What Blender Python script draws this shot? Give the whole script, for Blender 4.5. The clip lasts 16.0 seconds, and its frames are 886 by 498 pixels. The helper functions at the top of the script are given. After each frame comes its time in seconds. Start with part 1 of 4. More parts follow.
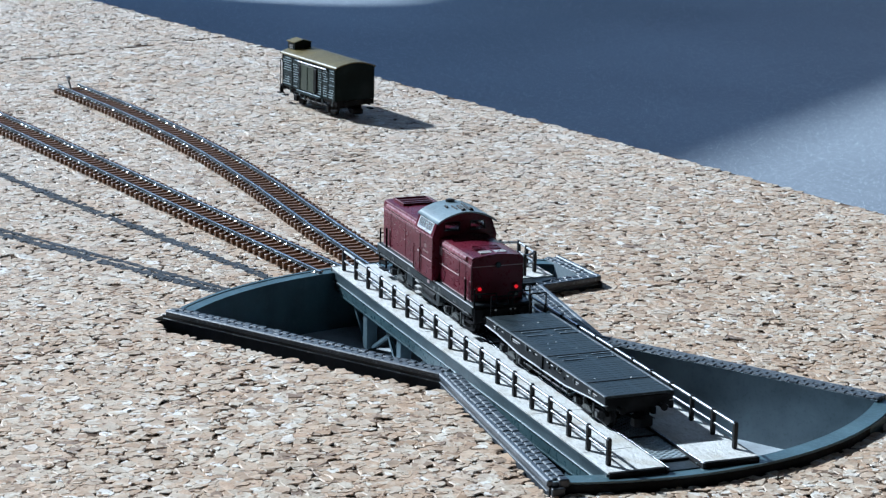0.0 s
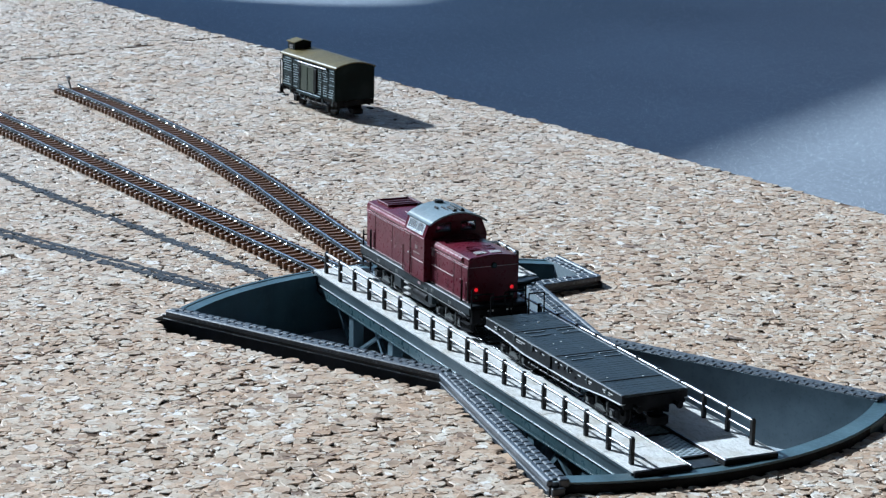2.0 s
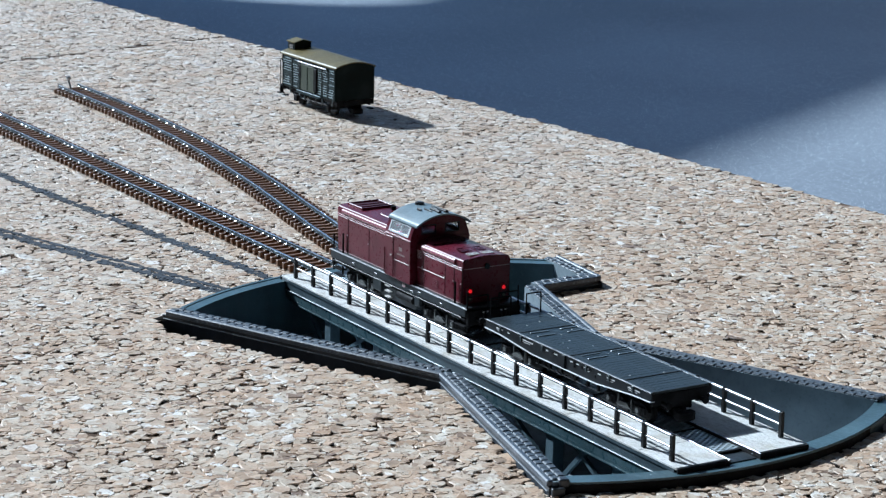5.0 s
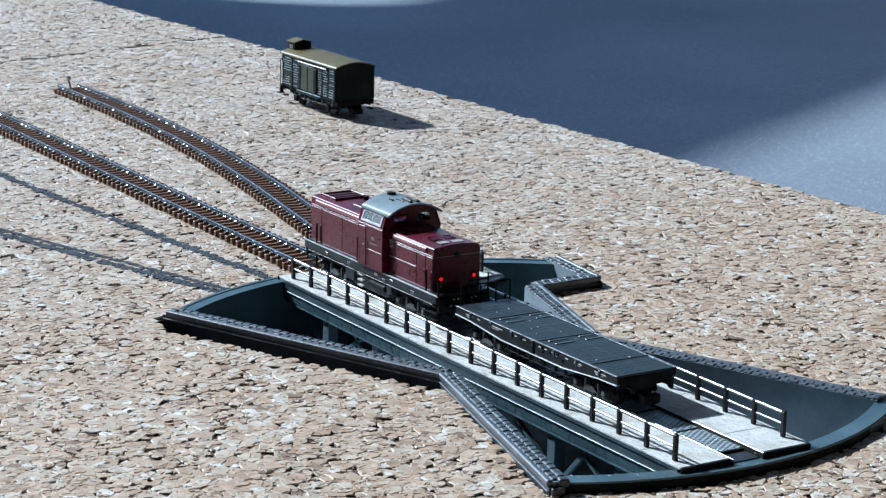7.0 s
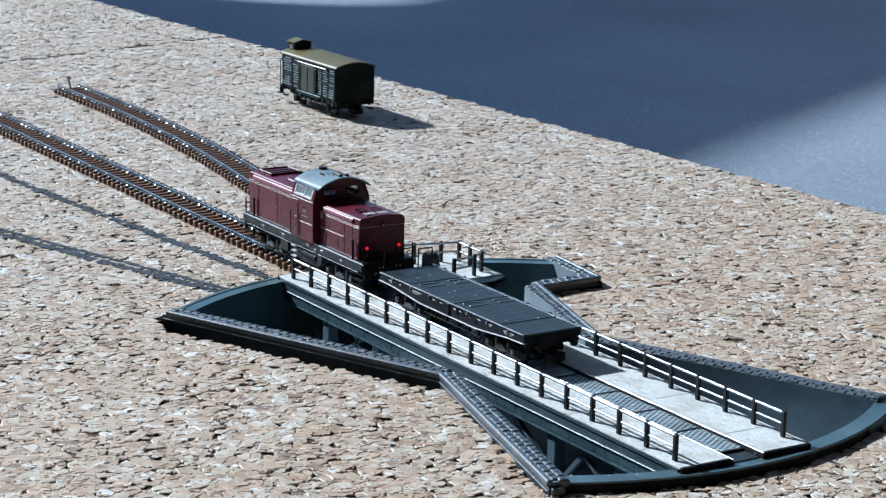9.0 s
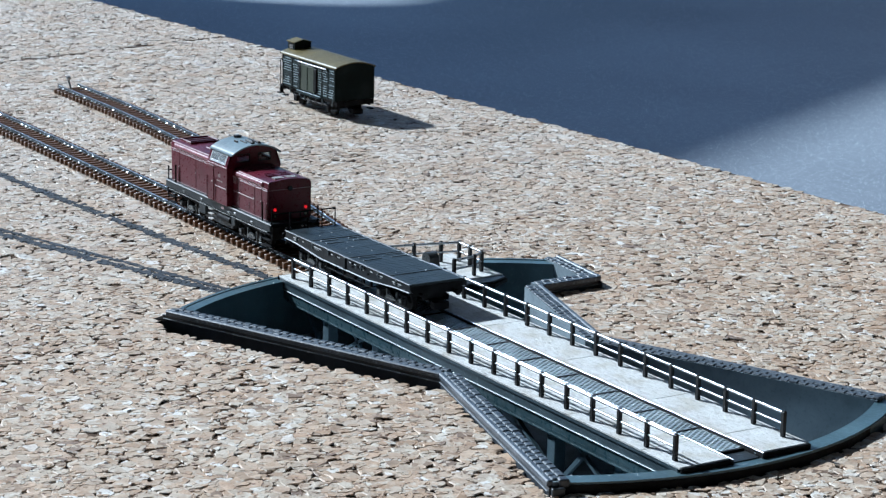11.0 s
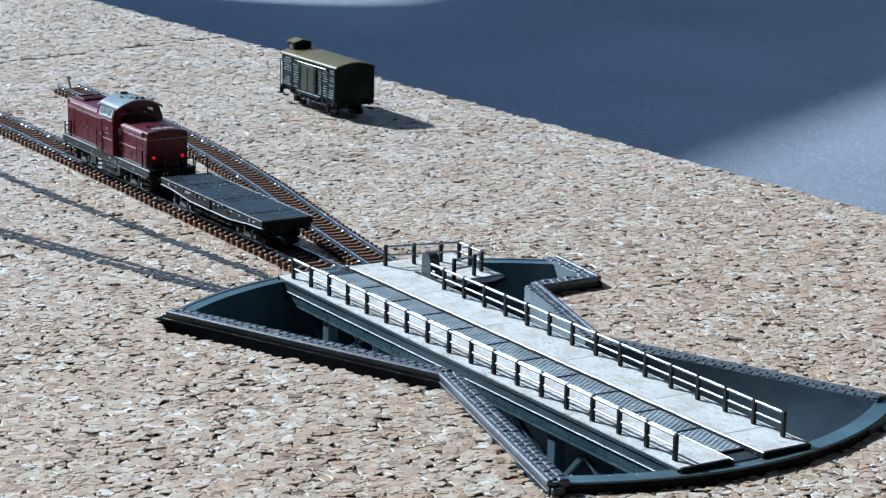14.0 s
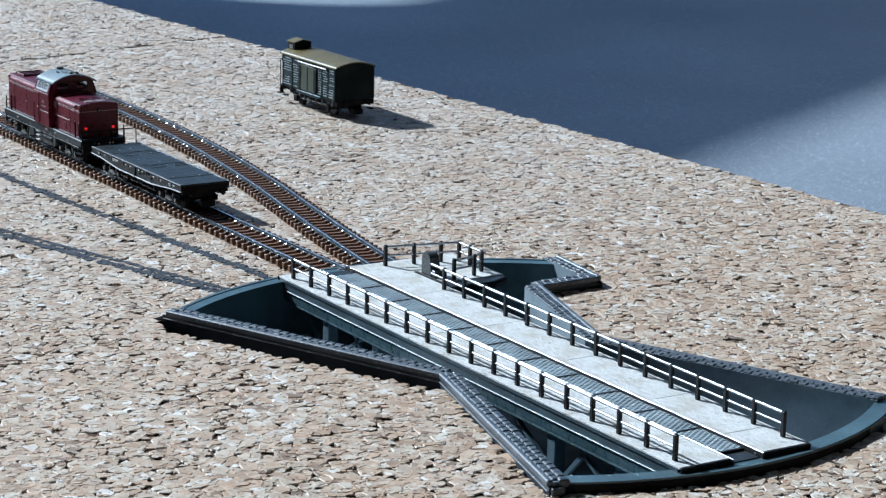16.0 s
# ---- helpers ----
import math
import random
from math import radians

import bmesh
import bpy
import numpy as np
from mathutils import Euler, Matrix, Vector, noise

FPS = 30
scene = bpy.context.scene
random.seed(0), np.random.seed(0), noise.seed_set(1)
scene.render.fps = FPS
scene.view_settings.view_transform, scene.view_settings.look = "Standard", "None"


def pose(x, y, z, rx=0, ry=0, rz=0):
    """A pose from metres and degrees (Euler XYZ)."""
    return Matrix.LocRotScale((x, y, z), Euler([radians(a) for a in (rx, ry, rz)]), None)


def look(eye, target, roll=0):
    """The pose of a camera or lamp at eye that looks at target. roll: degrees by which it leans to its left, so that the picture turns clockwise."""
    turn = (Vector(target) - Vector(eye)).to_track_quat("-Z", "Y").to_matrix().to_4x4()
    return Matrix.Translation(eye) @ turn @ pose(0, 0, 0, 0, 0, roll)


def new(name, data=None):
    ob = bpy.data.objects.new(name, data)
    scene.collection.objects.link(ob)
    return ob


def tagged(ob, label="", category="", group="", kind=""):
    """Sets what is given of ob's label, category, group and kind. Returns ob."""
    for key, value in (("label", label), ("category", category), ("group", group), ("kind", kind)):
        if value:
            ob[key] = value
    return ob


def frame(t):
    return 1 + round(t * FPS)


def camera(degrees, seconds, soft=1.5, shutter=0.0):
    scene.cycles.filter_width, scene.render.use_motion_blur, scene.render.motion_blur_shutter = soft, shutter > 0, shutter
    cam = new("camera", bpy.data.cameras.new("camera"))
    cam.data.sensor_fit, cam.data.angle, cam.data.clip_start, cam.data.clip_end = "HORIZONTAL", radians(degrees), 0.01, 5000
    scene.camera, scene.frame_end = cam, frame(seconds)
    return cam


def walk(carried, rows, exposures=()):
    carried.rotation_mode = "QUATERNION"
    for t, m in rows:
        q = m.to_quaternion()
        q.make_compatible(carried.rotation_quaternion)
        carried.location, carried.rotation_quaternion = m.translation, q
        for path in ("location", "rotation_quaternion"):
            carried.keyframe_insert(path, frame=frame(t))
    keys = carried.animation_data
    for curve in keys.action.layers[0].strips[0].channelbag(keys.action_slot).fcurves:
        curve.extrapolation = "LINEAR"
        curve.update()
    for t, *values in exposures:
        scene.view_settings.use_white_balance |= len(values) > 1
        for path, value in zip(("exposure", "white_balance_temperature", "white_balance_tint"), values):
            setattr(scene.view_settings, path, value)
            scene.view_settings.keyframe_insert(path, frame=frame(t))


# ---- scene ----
U = 0.011          # one spacing of the bridge's railing posts, in metres; N scale, 1:160
ZG = -0.315        # top of the cork board, in spacings, below the bridge deck
ZR = -0.05         # top of the rails on the board
ZB = 0.005         # top of the rails on the bridge
PIVOT = (0.5, 0.06)

# ---- camera ----
cam = camera(21.94, 16.0, soft=1.3)
EYE = (44.489 * U, -29.791 * U, 15.624 * U)
AIM = (-9.515 * U, 3.822 * U, 0.0064 * U)
VIEW = look(EYE, AIM, 1.188)
cam.data.dof.use_dof = True
cam.data.dof.focus_distance = 0.63
cam.data.dof.aperture_fstop = cam.data.lens / 0.55
walk(cam, [(0.0, VIEW), (16.0, VIEW)], [(0.0, 0.57, 5100, 2), (0.5, 0.53, 5100, 2), (3.0, 0.515, 5100, 2), (9.0, 0.495, 5100, 2), (12.5, 0.465, 5100, 2), (16.0, 0.455, 5100, 2)])

# ---- light ----
SUN_AZ = radians(23.0)      # the way the light travels, from +x towards +y
SUN_EL = radians(34.3)
world = bpy.data.worlds.new("world")
scene.world = world
world.use_nodes = True
wn = world.node_tree
sky = wn.nodes.new("ShaderNodeTexSky")
sky.sky_type = "NISHITA"
sky.sun_disc = False
sky.sun_elevation = SUN_EL
sky.sun_rotation = -(SUN_AZ + math.pi) + math.pi / 2
wn.links.new(sky.outputs[0], wn.nodes["Background"].inputs[0])
wn.nodes["Background"].inputs[1].default_value = 0.098
sun = new("sun", bpy.data.lights.new("sun", "SUN"))
sun.data.energy = 4.6
sun.data.angle = radians(1.3)
sun.data.color = (1.0, 0.95, 0.88)
sun.matrix_world = look((0, 0, 0), (math.cos(SUN_AZ) * math.cos(SUN_EL), math.sin(SUN_AZ) * math.cos(SUN_EL), -math.sin(SUN_EL)))

# ---- materials ----


def material(name, colour, rough=0.5, metal=0.0, spec=0.5):
    m = bpy.data.materials.new(name)
    m.use_nodes = True
    b = m.node_tree.nodes["Principled BSDF"]
    b.inputs["Base Color"].default_value = (*colour, 1)
    b.inputs["Roughness"].default_value = rough
    b.inputs["Metallic"].default_value = metal
    b.inputs["Specular IOR Level"].default_value = spec
    return m


def node(m, kind, **values):
    n = m.node_tree.nodes.new(kind)
    for k, v in values.items():
        n.inputs[k].default_value = v
    return n


def link(m, a, b):
    m.node_tree.links.new(a, b)


def ramp(m, fac, stops):
    r = m.node_tree.nodes.new("ShaderNodeValToRGB")
    els = r.color_ramp.elements
    while len(els) < len(stops):
        els.new(0.5)
    for e, (p, c) in zip(els, stops):
        e.position, e.color = p, (*c, 1)
    link(m, fac, r.inputs[0])
    return r.outputs[0]


def mix(m, mode, fac, a, b):
    n = m.node_tree.nodes.new("ShaderNodeMix")
    n.data_type, n.blend_type = "RGBA", mode
    if isinstance(fac, (int, float)):
        n.inputs[0].default_value = fac
    else:
        link(m, fac, n.inputs[0])
    for s, v in ((n.inputs[6], a), (n.inputs[7], b)):
        if isinstance(v, tuple):
            s.default_value = (*v, 1)
        else:
            link(m, v, s)
    return n.outputs[2]


def coords(m):
    return m.node_tree.nodes.new("ShaderNodeTexCoord").outputs["Object"]


def bump(m, height, strength, distance):
    b = node(m, "ShaderNodeBump", Strength=strength, Distance=distance)
    link(m, height, b.inputs["Height"])
    link(m, b.outputs[0], m.node_tree.nodes["Principled BSDF"].inputs["Normal"])


def painted(name, colour, rough=0.45, wear=0.25, scale=1.0, metal=0.0, grime=(0.05, 0.05, 0.05), spec=0.5, relief=0.25):
    """Paint with broad fading, fine speckle and a slight orange peel."""
    m = material(name, colour, rough, metal, spec)
    p = m.node_tree.nodes["Principled BSDF"]
    c = coords(m)
    big = node(m, "ShaderNodeTexNoise", Scale=90.0 * scale, Detail=4.0)
    fine = node(m, "ShaderNodeTexNoise", Scale=1100.0 * scale, Detail=3.0)
    link(m, c, big.inputs["Vector"])
    link(m, c, fine.inputs["Vector"])
    pale = tuple(min(1.0, v * 1.25 + 0.01) for v in colour)
    dark = tuple(v * 0.72 for v in colour)
    a = ramp(m, big.outputs[0], [(0.3, dark), (0.5, colour), (0.72, pale)])
    g = ramp(m, fine.outputs[0], [(0.56, (0, 0, 0)), (0.72, (wear, wear, wear))])
    link(m, mix(m, "MIX", g, a, grime), p.inputs["Base Color"])
    r = ramp(m, fine.outputs[0], [(0.3, (rough * 0.8,) * 3), (0.7, (min(1, rough * 1.3),) * 3)])
    link(m, r, p.inputs["Roughness"])
    bump(m, fine.outputs[0], relief, 0.0002)
    return m


def cork_base_material():
    m = material("cork_crevices", (0.16, 0.09, 0.055), 0.9, 0, 0.2)
    p = m.node_tree.nodes["Principled BSDF"]
    c = coords(m)
    grit = node(m, "ShaderNodeTexNoise", Scale=700.0, Detail=5.0, Roughness=0.65)
    link(m, c, grit.inputs["Vector"])
    link(m, ramp(m, grit.outputs[0], [(0.3, (0.03, 0.018, 0.012)), (0.5, (0.11, 0.07, 0.045)), (0.7, (0.3, 0.22, 0.16))]), p.inputs["Base Color"])
    bump(m, grit.outputs[0], 0.9, 0.0006)
    return m


def granule_material():
    """Cork granules: each one its own tone, from brown to nearly white, with a fine grain."""
    m = material("cork_granules", (0.5, 0.36, 0.25), 0.58, 0, 0.85)
    p = m.node_tree.nodes["Principled BSDF"]
    c = coords(m)
    geo = m.node_tree.nodes.new("ShaderNodeNewGeometry")
    tone = ramp(m, geo.outputs["Random Per Island"], [(0.0, (0.2, 0.14, 0.095)), (0.06, (0.42, 0.325, 0.23)), (0.22, (0.545, 0.41, 0.29)), (0.34, (0.50, 0.415, 0.325)), (0.48, (0.60, 0.475, 0.35)), (0.64, (0.55, 0.485, 0.40)), (0.8, (0.60, 0.535, 0.44)), (0.92, (0.66, 0.63, 0.56)), (1.0, (0.79, 0.80, 0.80))])
    grain = node(m, "ShaderNodeTexNoise", Scale=1300.0, Detail=4.0, Roughness=0.7)
    link(m, c, grain.inputs["Vector"])
    broad = node(m, "ShaderNodeTexNoise", Scale=240.0, Detail=3.0)
    link(m, c, broad.inputs["Vector"])
    g = ramp(m, grain.outputs[0], [(0.27, (0.5, 0.42, 0.34)), (0.40, (0.92, 0.9, 0.88)), (0.7, (1.12, 1.12, 1.12))])
    pits = node(m, "ShaderNodeTexNoise", Scale=620.0, Detail=2.0, Roughness=0.5)
    link(m, c, pits.inputs["Vector"])
    holes = ramp(m, pits.outputs[0], [(0.31, (0.3, 0.2, 0.13)), (0.36, (1, 1, 1))])
    tone = mix(m, "MULTIPLY", 1.0, tone, holes)
    h = ramp(m, broad.outputs[0], [(0.36, (0.86, 0.79, 0.73)), (0.64, (1.09, 1.1, 1.11))])
    patch = node(m, "ShaderNodeTexNoise", Scale=55.0, Detail=3.0)
    link(m, c, patch.inputs["Vector"])
    q = ramp(m, patch.outputs[0], [(0.35, (0.92, 0.855, 0.795)), (0.65, (1.03, 1.0, 0.985))])
    h = mix(m, "MULTIPLY", 1.0, h, q)
    # sky sheen painted into the cork colour, paler and greyer towards -x
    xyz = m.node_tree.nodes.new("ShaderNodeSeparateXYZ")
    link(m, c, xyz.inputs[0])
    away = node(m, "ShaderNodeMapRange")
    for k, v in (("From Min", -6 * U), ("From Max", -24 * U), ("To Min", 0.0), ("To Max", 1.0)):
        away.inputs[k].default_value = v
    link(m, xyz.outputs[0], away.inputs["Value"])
    sheen = ramp(m, patch.outputs[0], [(0.3, (0.1, 0.1, 0.1)), (0.65, (0.36, 0.36, 0.36))])
    sheen = mix(m, "MULTIPLY", 1.0, sheen, away.outputs[0])
    tone = mix(m, "MIX", sheen, tone, (0.59, 0.60, 0.595))
    link(m, mix(m, "MULTIPLY", 1.0, mix(m, "MULTIPLY", 1.0, tone, g), h), p.inputs["Base Color"])
    bump(m, grain.outputs[0], 0.55, 0.0003)
    return m


def floor_material():
    m = material("floor_stone", (0.3, 0.33, 0.38), 0.75, 0, 0.2)
    p = m.node_tree.nodes["Principled BSDF"]
    c = coords(m)
    grit = node(m, "ShaderNodeTexNoise", Scale=60.0, Detail=5.0, Roughness=0.8)
    link(m, c, grit.inputs["Vector"])
    broad = node(m, "ShaderNodeTexNoise", Scale=0.8, Detail=3.0)
    link(m, c, broad.inputs["Vector"])
    a = ramp(m, grit.outputs[0], [(0.3, (0.2, 0.225, 0.255)), (0.55, (0.243, 0.272, 0.306)), (0.68, (0.31, 0.34, 0.38)), (0.8, (0.6, 0.65, 0.7))])
    b = ramp(m, broad.outputs[0], [(0.3, (0.8, 0.8, 0.82)), (0.7, (1.15, 1.15, 1.15))])
    speck = node(m, "ShaderNodeTexNoise", Scale=210.0, Detail=2.0, Roughness=0.6)
    link(m, c, speck.inputs["Vector"])
    f = ramp(m, speck.outputs[0], [(0.63, (0, 0, 0)), (0.7, (0.9, 0.9, 0.9))])
    link(m, mix(m, "MIX", f, mix(m, "MULTIPLY", 1.0, a, b), (0.8, 0.86, 0.92)), p.inputs["Base Color"])
    return m


def board_material():
    """Weathered pale planking of the bridge deck, scored across."""
    m = material("pale_deck", (0.72, 0.70, 0.66), 0.8, 0, 0.3)
    p = m.node_tree.nodes["Principled BSDF"]
    c = coords(m)
    grit = node(m, "ShaderNodeTexNoise", Scale=1500.0, Detail=4.0, Roughness=0.7)
    link(m, c, grit.inputs["Vector"])
    broad = node(m, "ShaderNodeTexNoise", Scale=120.0, Detail=4.0)
    link(m, c, broad.inputs["Vector"])
    st = node(m, "ShaderNodeMapping", Scale=(0.5, 1.0, 1.0))
    link(m, c, st.inputs["Vector"])
    streak = node(m, "ShaderNodeTexNoise", Scale=700.0, Detail=4.0, Roughness=0.75)
    link(m, st.outputs[0], streak.inputs["Vector"])
    a = ramp(m, broad.outputs[0], [(0.3, (0.57, 0.54, 0.48)), (0.5, (0.71, 0.705, 0.685)), (0.75, (0.79, 0.795, 0.79))])
    g = ramp(m, grit.outputs[0], [(0.3, (0.72, 0.72, 0.72)), (0.5, (1, 1, 1))])
    t = ramp(m, streak.outputs[0], [(0.33, (0.72, 0.71, 0.69)), (0.5, (0.97, 0.97, 0.97)), (0.7, (1.06, 1.06, 1.06))])
    link(m, mix(m, "MULTIPLY", 1.0, mix(m, "MULTIPLY", 1.0, a, g), t), p.inputs["Base Color"])
    bump(m, streak.outputs[0], 0.9, 0.0005)
    return m


CORK = cork_base_material()
GRANULES = granule_material()
FLOOR = floor_material()
DECK = board_material()
ROOM = painted("room_paint", (0.3, 0.3, 0.31), 0.9, 0.05, 0.02)
PLASTER = painted("plaster", (0.7, 0.7, 0.72), 0.9, 0.05, 0.02)
TEAL = painted("teal_grey_paint", (0.066, 0.115, 0.136), 0.38, 0.3, 1.0, grime=(0.16, 0.2, 0.22))
LEGBLUE = painted("blue_grey_underframe", (0.062, 0.098, 0.122), 0.5, 0.3, 1.0, grime=(0.2, 0.24, 0.27))
GIRDER = painted("streaked_teal_girder", (0.043, 0.078, 0.093), 0.3, 0.45, 0.6, grime=(0.12, 0.16, 0.18))
FASCIA = painted("blue_grey_fascia", (0.062, 0.086, 0.102), 0.36, 0.4, 1.0, grime=(0.2, 0.24, 0.27))
PITFLOOR = painted("pale_pit_floor", (0.42, 0.47, 0.52), 0.6, 0.15)
PITGREY = painted("grey_pit_plaster", (0.21, 0.255, 0.29), 0.6, 0.2, relief=0.06)
# pale speckle in the stone colour stands for highlights on glossy stone
STONE = painted("dark_coping_stone", (0.072, 0.087, 0.108), 0.48, 0.55, 1.0, grime=(0.32, 0.35, 0.38), relief=0.6, spec=0.35)
# sky reflection on the ledge edge is put into this lighter colour
LEDGE = painted("worn_ledge_shine", (0.13, 0.145, 0.165), 0.35, 0.7, 0.6, grime=(0.5, 0.52, 0.55))
PLINTH = painted("dark_plinth", (0.034, 0.04, 0.05), 0.42, 0.3, 1.0, grime=(0.12, 0.13, 0.15))
# pale speckle here paints in the bluish highlights of the kerb
KERB = painted("grey_kerb", (0.072, 0.086, 0.11), 0.4, 0.6, 1.0, grime=(0.34, 0.36, 0.38))
IRON = painted("black_iron", (0.02, 0.02, 0.021), 0.45, 0.3, 1.0, grime=(0.07, 0.065, 0.06), spec=0.25)
STEEL = painted("bright_rail_steel", (0.6, 0.63, 0.67), 0.28, 0.3, 1.0, metal=1.0, grime=(0.15, 0.12, 0.1))
RAILSIDE = painted("rail_grey", (0.05, 0.062, 0.07), 0.4, 0.35, 1.0, metal=0.45, grime=(0.2, 0.2, 0.21))
BROWN = painted("brown_sleeper_plastic", (0.155, 0.075, 0.035), 0.5, 0.35, 1.0, grime=(0.22, 0.17, 0.13))
GRATE = painted("grey_grating", (0.44, 0.5, 0.53), 0.4, 0.3, 1.0, metal=0.2, grime=(0.2, 0.22, 0.23))
RED = painted("wine_red_paint", (0.100, 0.0072, 0.0195), 0.3, 0.08, 1.0, grime=(0.05, 0.02, 0.025), relief=0.02, spec=0.28)
# paler red: the highlight along rounded edges is put into the colour
GLINTRED = painted("red_edge_glint", (0.26, 0.1, 0.12), 0.26, 0.3, 1.0, grime=(0.1, 0.01, 0.02), relief=0.02)
MAROON = painted("dark_maroon_mesh", (0.06, 0.007, 0.014), 0.5, 0.2)
SILVER = painted("silver_grey_roof", (0.19, 0.245, 0.28), 0.45, 0.12, 1.0, spec=0.4)
FRAMEGREY = painted("slate_frame_grey", (0.022, 0.028, 0.033), 0.42, 0.3, 1.0, grime=(0.08, 0.075, 0.075), spec=0.22)
BLACK = painted("black_running_gear", (0.010, 0.010, 0.0115), 0.65, 0.25, 1.0, grime=(0.022, 0.02, 0.019), spec=0.12)
TRIM = painted("pale_trim", (0.62, 0.60, 0.58), 0.35, 0.15)
# pale line; the shine of the body edges is put into its colour
LINE = painted("pale_shine_line", (0.44, 0.31, 0.32), 0.3, 0.4, grime=(0.12, 0.03, 0.05))
WAGON = painted("anthracite_planks", (0.021, 0.031, 0.036), 0.42, 0.3, 1.0, grime=(0.15, 0.16, 0.17), spec=0.32)
GREEN = painted("dark_green_planks", (0.005, 0.011, 0.011), 0.45, 0.2, 1.0, grime=(0.016, 0.026, 0.027), spec=0.1)
OLIVE = painted("olive_roof", (0.125, 0.096, 0.024), 0.42, 0.25, 1.0, grime=(0.2, 0.19, 0.15), spec=0.4)
NUMBERS = painted("faded_lettering", (0.27, 0.2, 0.19), 0.5, 0.3)
MARK = painted("lettering_white", (0.6, 0.6, 0.6), 0.5, 0.1)
GREYBOX = painted("control_box_grey", (0.07, 0.075, 0.075), 0.3, 0.2, 1.0)
PLY = painted("dark_plywood", (0.045, 0.035, 0.03), 0.8, 0.2)
INK = painted("dark_marker_ink", (0.03, 0.038, 0.052), 0.7, 0.35, 0.6, grime=(0.14, 0.14, 0.15))
FRAMEBRIGHT = painted("bright_window_frame", (0.8, 0.81, 0.83), 0.25, 0.1, metal=0.25)
DARKGLASS = material("dark_window_glass", (0.02, 0.024, 0.028), 0.06, 0.0, 0.6)
# pale base colour stands in for sky reflected in the side glass
SIDEPANE = material("sky_pale_pane", (0.75, 0.8, 0.84), 0.12, 0.0, 0.5)
SIDEPANE.node_tree.nodes["Principled BSDF"].inputs["Transmission Weight"].default_value = 0.85
SIDEPANE.node_tree.nodes["Principled BSDF"].inputs["IOR"].default_value = 1.1
PANE = material("clear_pane", (0.85, 0.88, 0.9), 0.04, 0.0, 0.5)
PANE.node_tree.nodes["Principled BSDF"].inputs["Transmission Weight"].default_value = 0.97
PANE.node_tree.nodes["Principled BSDF"].inputs["IOR"].default_value = 1.1
LAMPGLASS = material("clear_lamp_glass", (0.2, 0.18, 0.13), 0.1, 0.0, 0.8)
REDLAMP = material("red_tail_light", (0.6, 0.01, 0.01), 0.2)
REDLAMP.node_tree.nodes["Principled BSDF"].inputs["Emission Color"].default_value = (1.0, 0.015, 0.02, 1)
REDLAMP.node_tree.nodes["Principled BSDF"].inputs["Emission Strength"].default_value = 0.45

# ---- building helpers; all sizes in post spacings ----


def part(name, bm, mat, parent=None, label="", at=None):
    """Links a bmesh as one mesh object, in metres, under its parent."""
    bm.transform(Matrix.Scale(U, 4))
    bmesh.ops.recalc_face_normals(bm, faces=bm.faces)
    me = bpy.data.meshes.new(name)
    bm.to_mesh(me)
    bm.free()
    me.materials.append(mat)
    ob = new(name, me)
    ob.parent = parent
    if at:
        ob.location = Vector(at) * U
    if label:
        ob["label"] = label
    return ob


def again(ob, at, turn=0.0):
    """Another piece on the same mesh, beside the first."""
    o = new(ob.name.split(".")[0], ob.data)
    o.parent = ob.parent
    o.location = Vector(at) * U
    o.rotation_euler = (0, 0, turn)
    return o


def thing(name, label, category, at=(0, 0, 0), turn=0.0, group="", kind=""):
    e = new(name)
    e.empty_display_size = 0.01
    e.location = Vector(at) * U
    e.rotation_euler = (0, 0, turn)
    return tagged(e, label, category, group, kind)


def mesh():
    return bmesh.new()


def box(bm, x0, x1, y0, y1, z0, z1, bev=0.0):
    vs = [bm.verts.new((x, y, z)) for x in (x0, x1) for y in (y0, y1) for z in (z0, z1)]
    fs = [bm.faces.new([vs[i] for i in q]) for q in ((0, 1, 3, 2), (4, 6, 7, 5), (0, 4, 5, 1), (2, 3, 7, 6), (0, 2, 6, 4), (1, 5, 7, 3))]
    if bev:
        es = {e for f in fs for e in f.edges}
        bmesh.ops.bevel(bm, geom=list(es), offset=bev, segments=1, affect="EDGES")
    return bm


def boxed(*a):
    return box(mesh(), *a)


def rod(bm, a, b, r, n=8):
    a, b = Vector(a), Vector(b)
    m = Matrix.Translation((a + b) / 2) @ (b - a).to_track_quat("Z", "Y").to_matrix().to_4x4()
    k = len(bm.faces)
    bmesh.ops.create_cone(bm, cap_ends=True, segments=n, radius1=r, radius2=r, depth=(b - a).length, matrix=m)
    bm.faces.ensure_lookup_table()
    for f in bm.faces[k:]:
        f.smooth = len(f.verts) == 4
        if len(f.verts) != 4:
            for e in f.edges:
                e.smooth = False
    return bm


def prism(bm, outline, lo, hi, axis="z"):
    """An outline of 2D points pushed out along an axis: z (x, y), y (x, z) or x (y, z)."""
    def put(p, h):
        return {"z": (p[0], p[1], h), "y": (p[0], h, p[1]), "x": (h, p[0], p[1])}[axis]
    a = [bm.verts.new(put(p, lo)) for p in outline]
    b = [bm.verts.new(put(p, hi)) for p in outline]
    n = len(outline)
    bm.faces.new(a[::-1]), bm.faces.new(b)
    for i in range(n):
        bm.faces.new((a[i], a[(i + 1) % n], b[(i + 1) % n], b[i]))
    return bm


def rounded(bm, limit=0.6):
    """Smooth along the length of a prism, sharp across it."""
    for f in bm.faces:
        f.smooth = True
    for e in bm.edges:
        a, b = (v.co for v in e.verts)
        along = abs(a.x - b.x) > 0.2
        e.smooth = along and e.calc_face_angle(0.0) < limit
    return bm


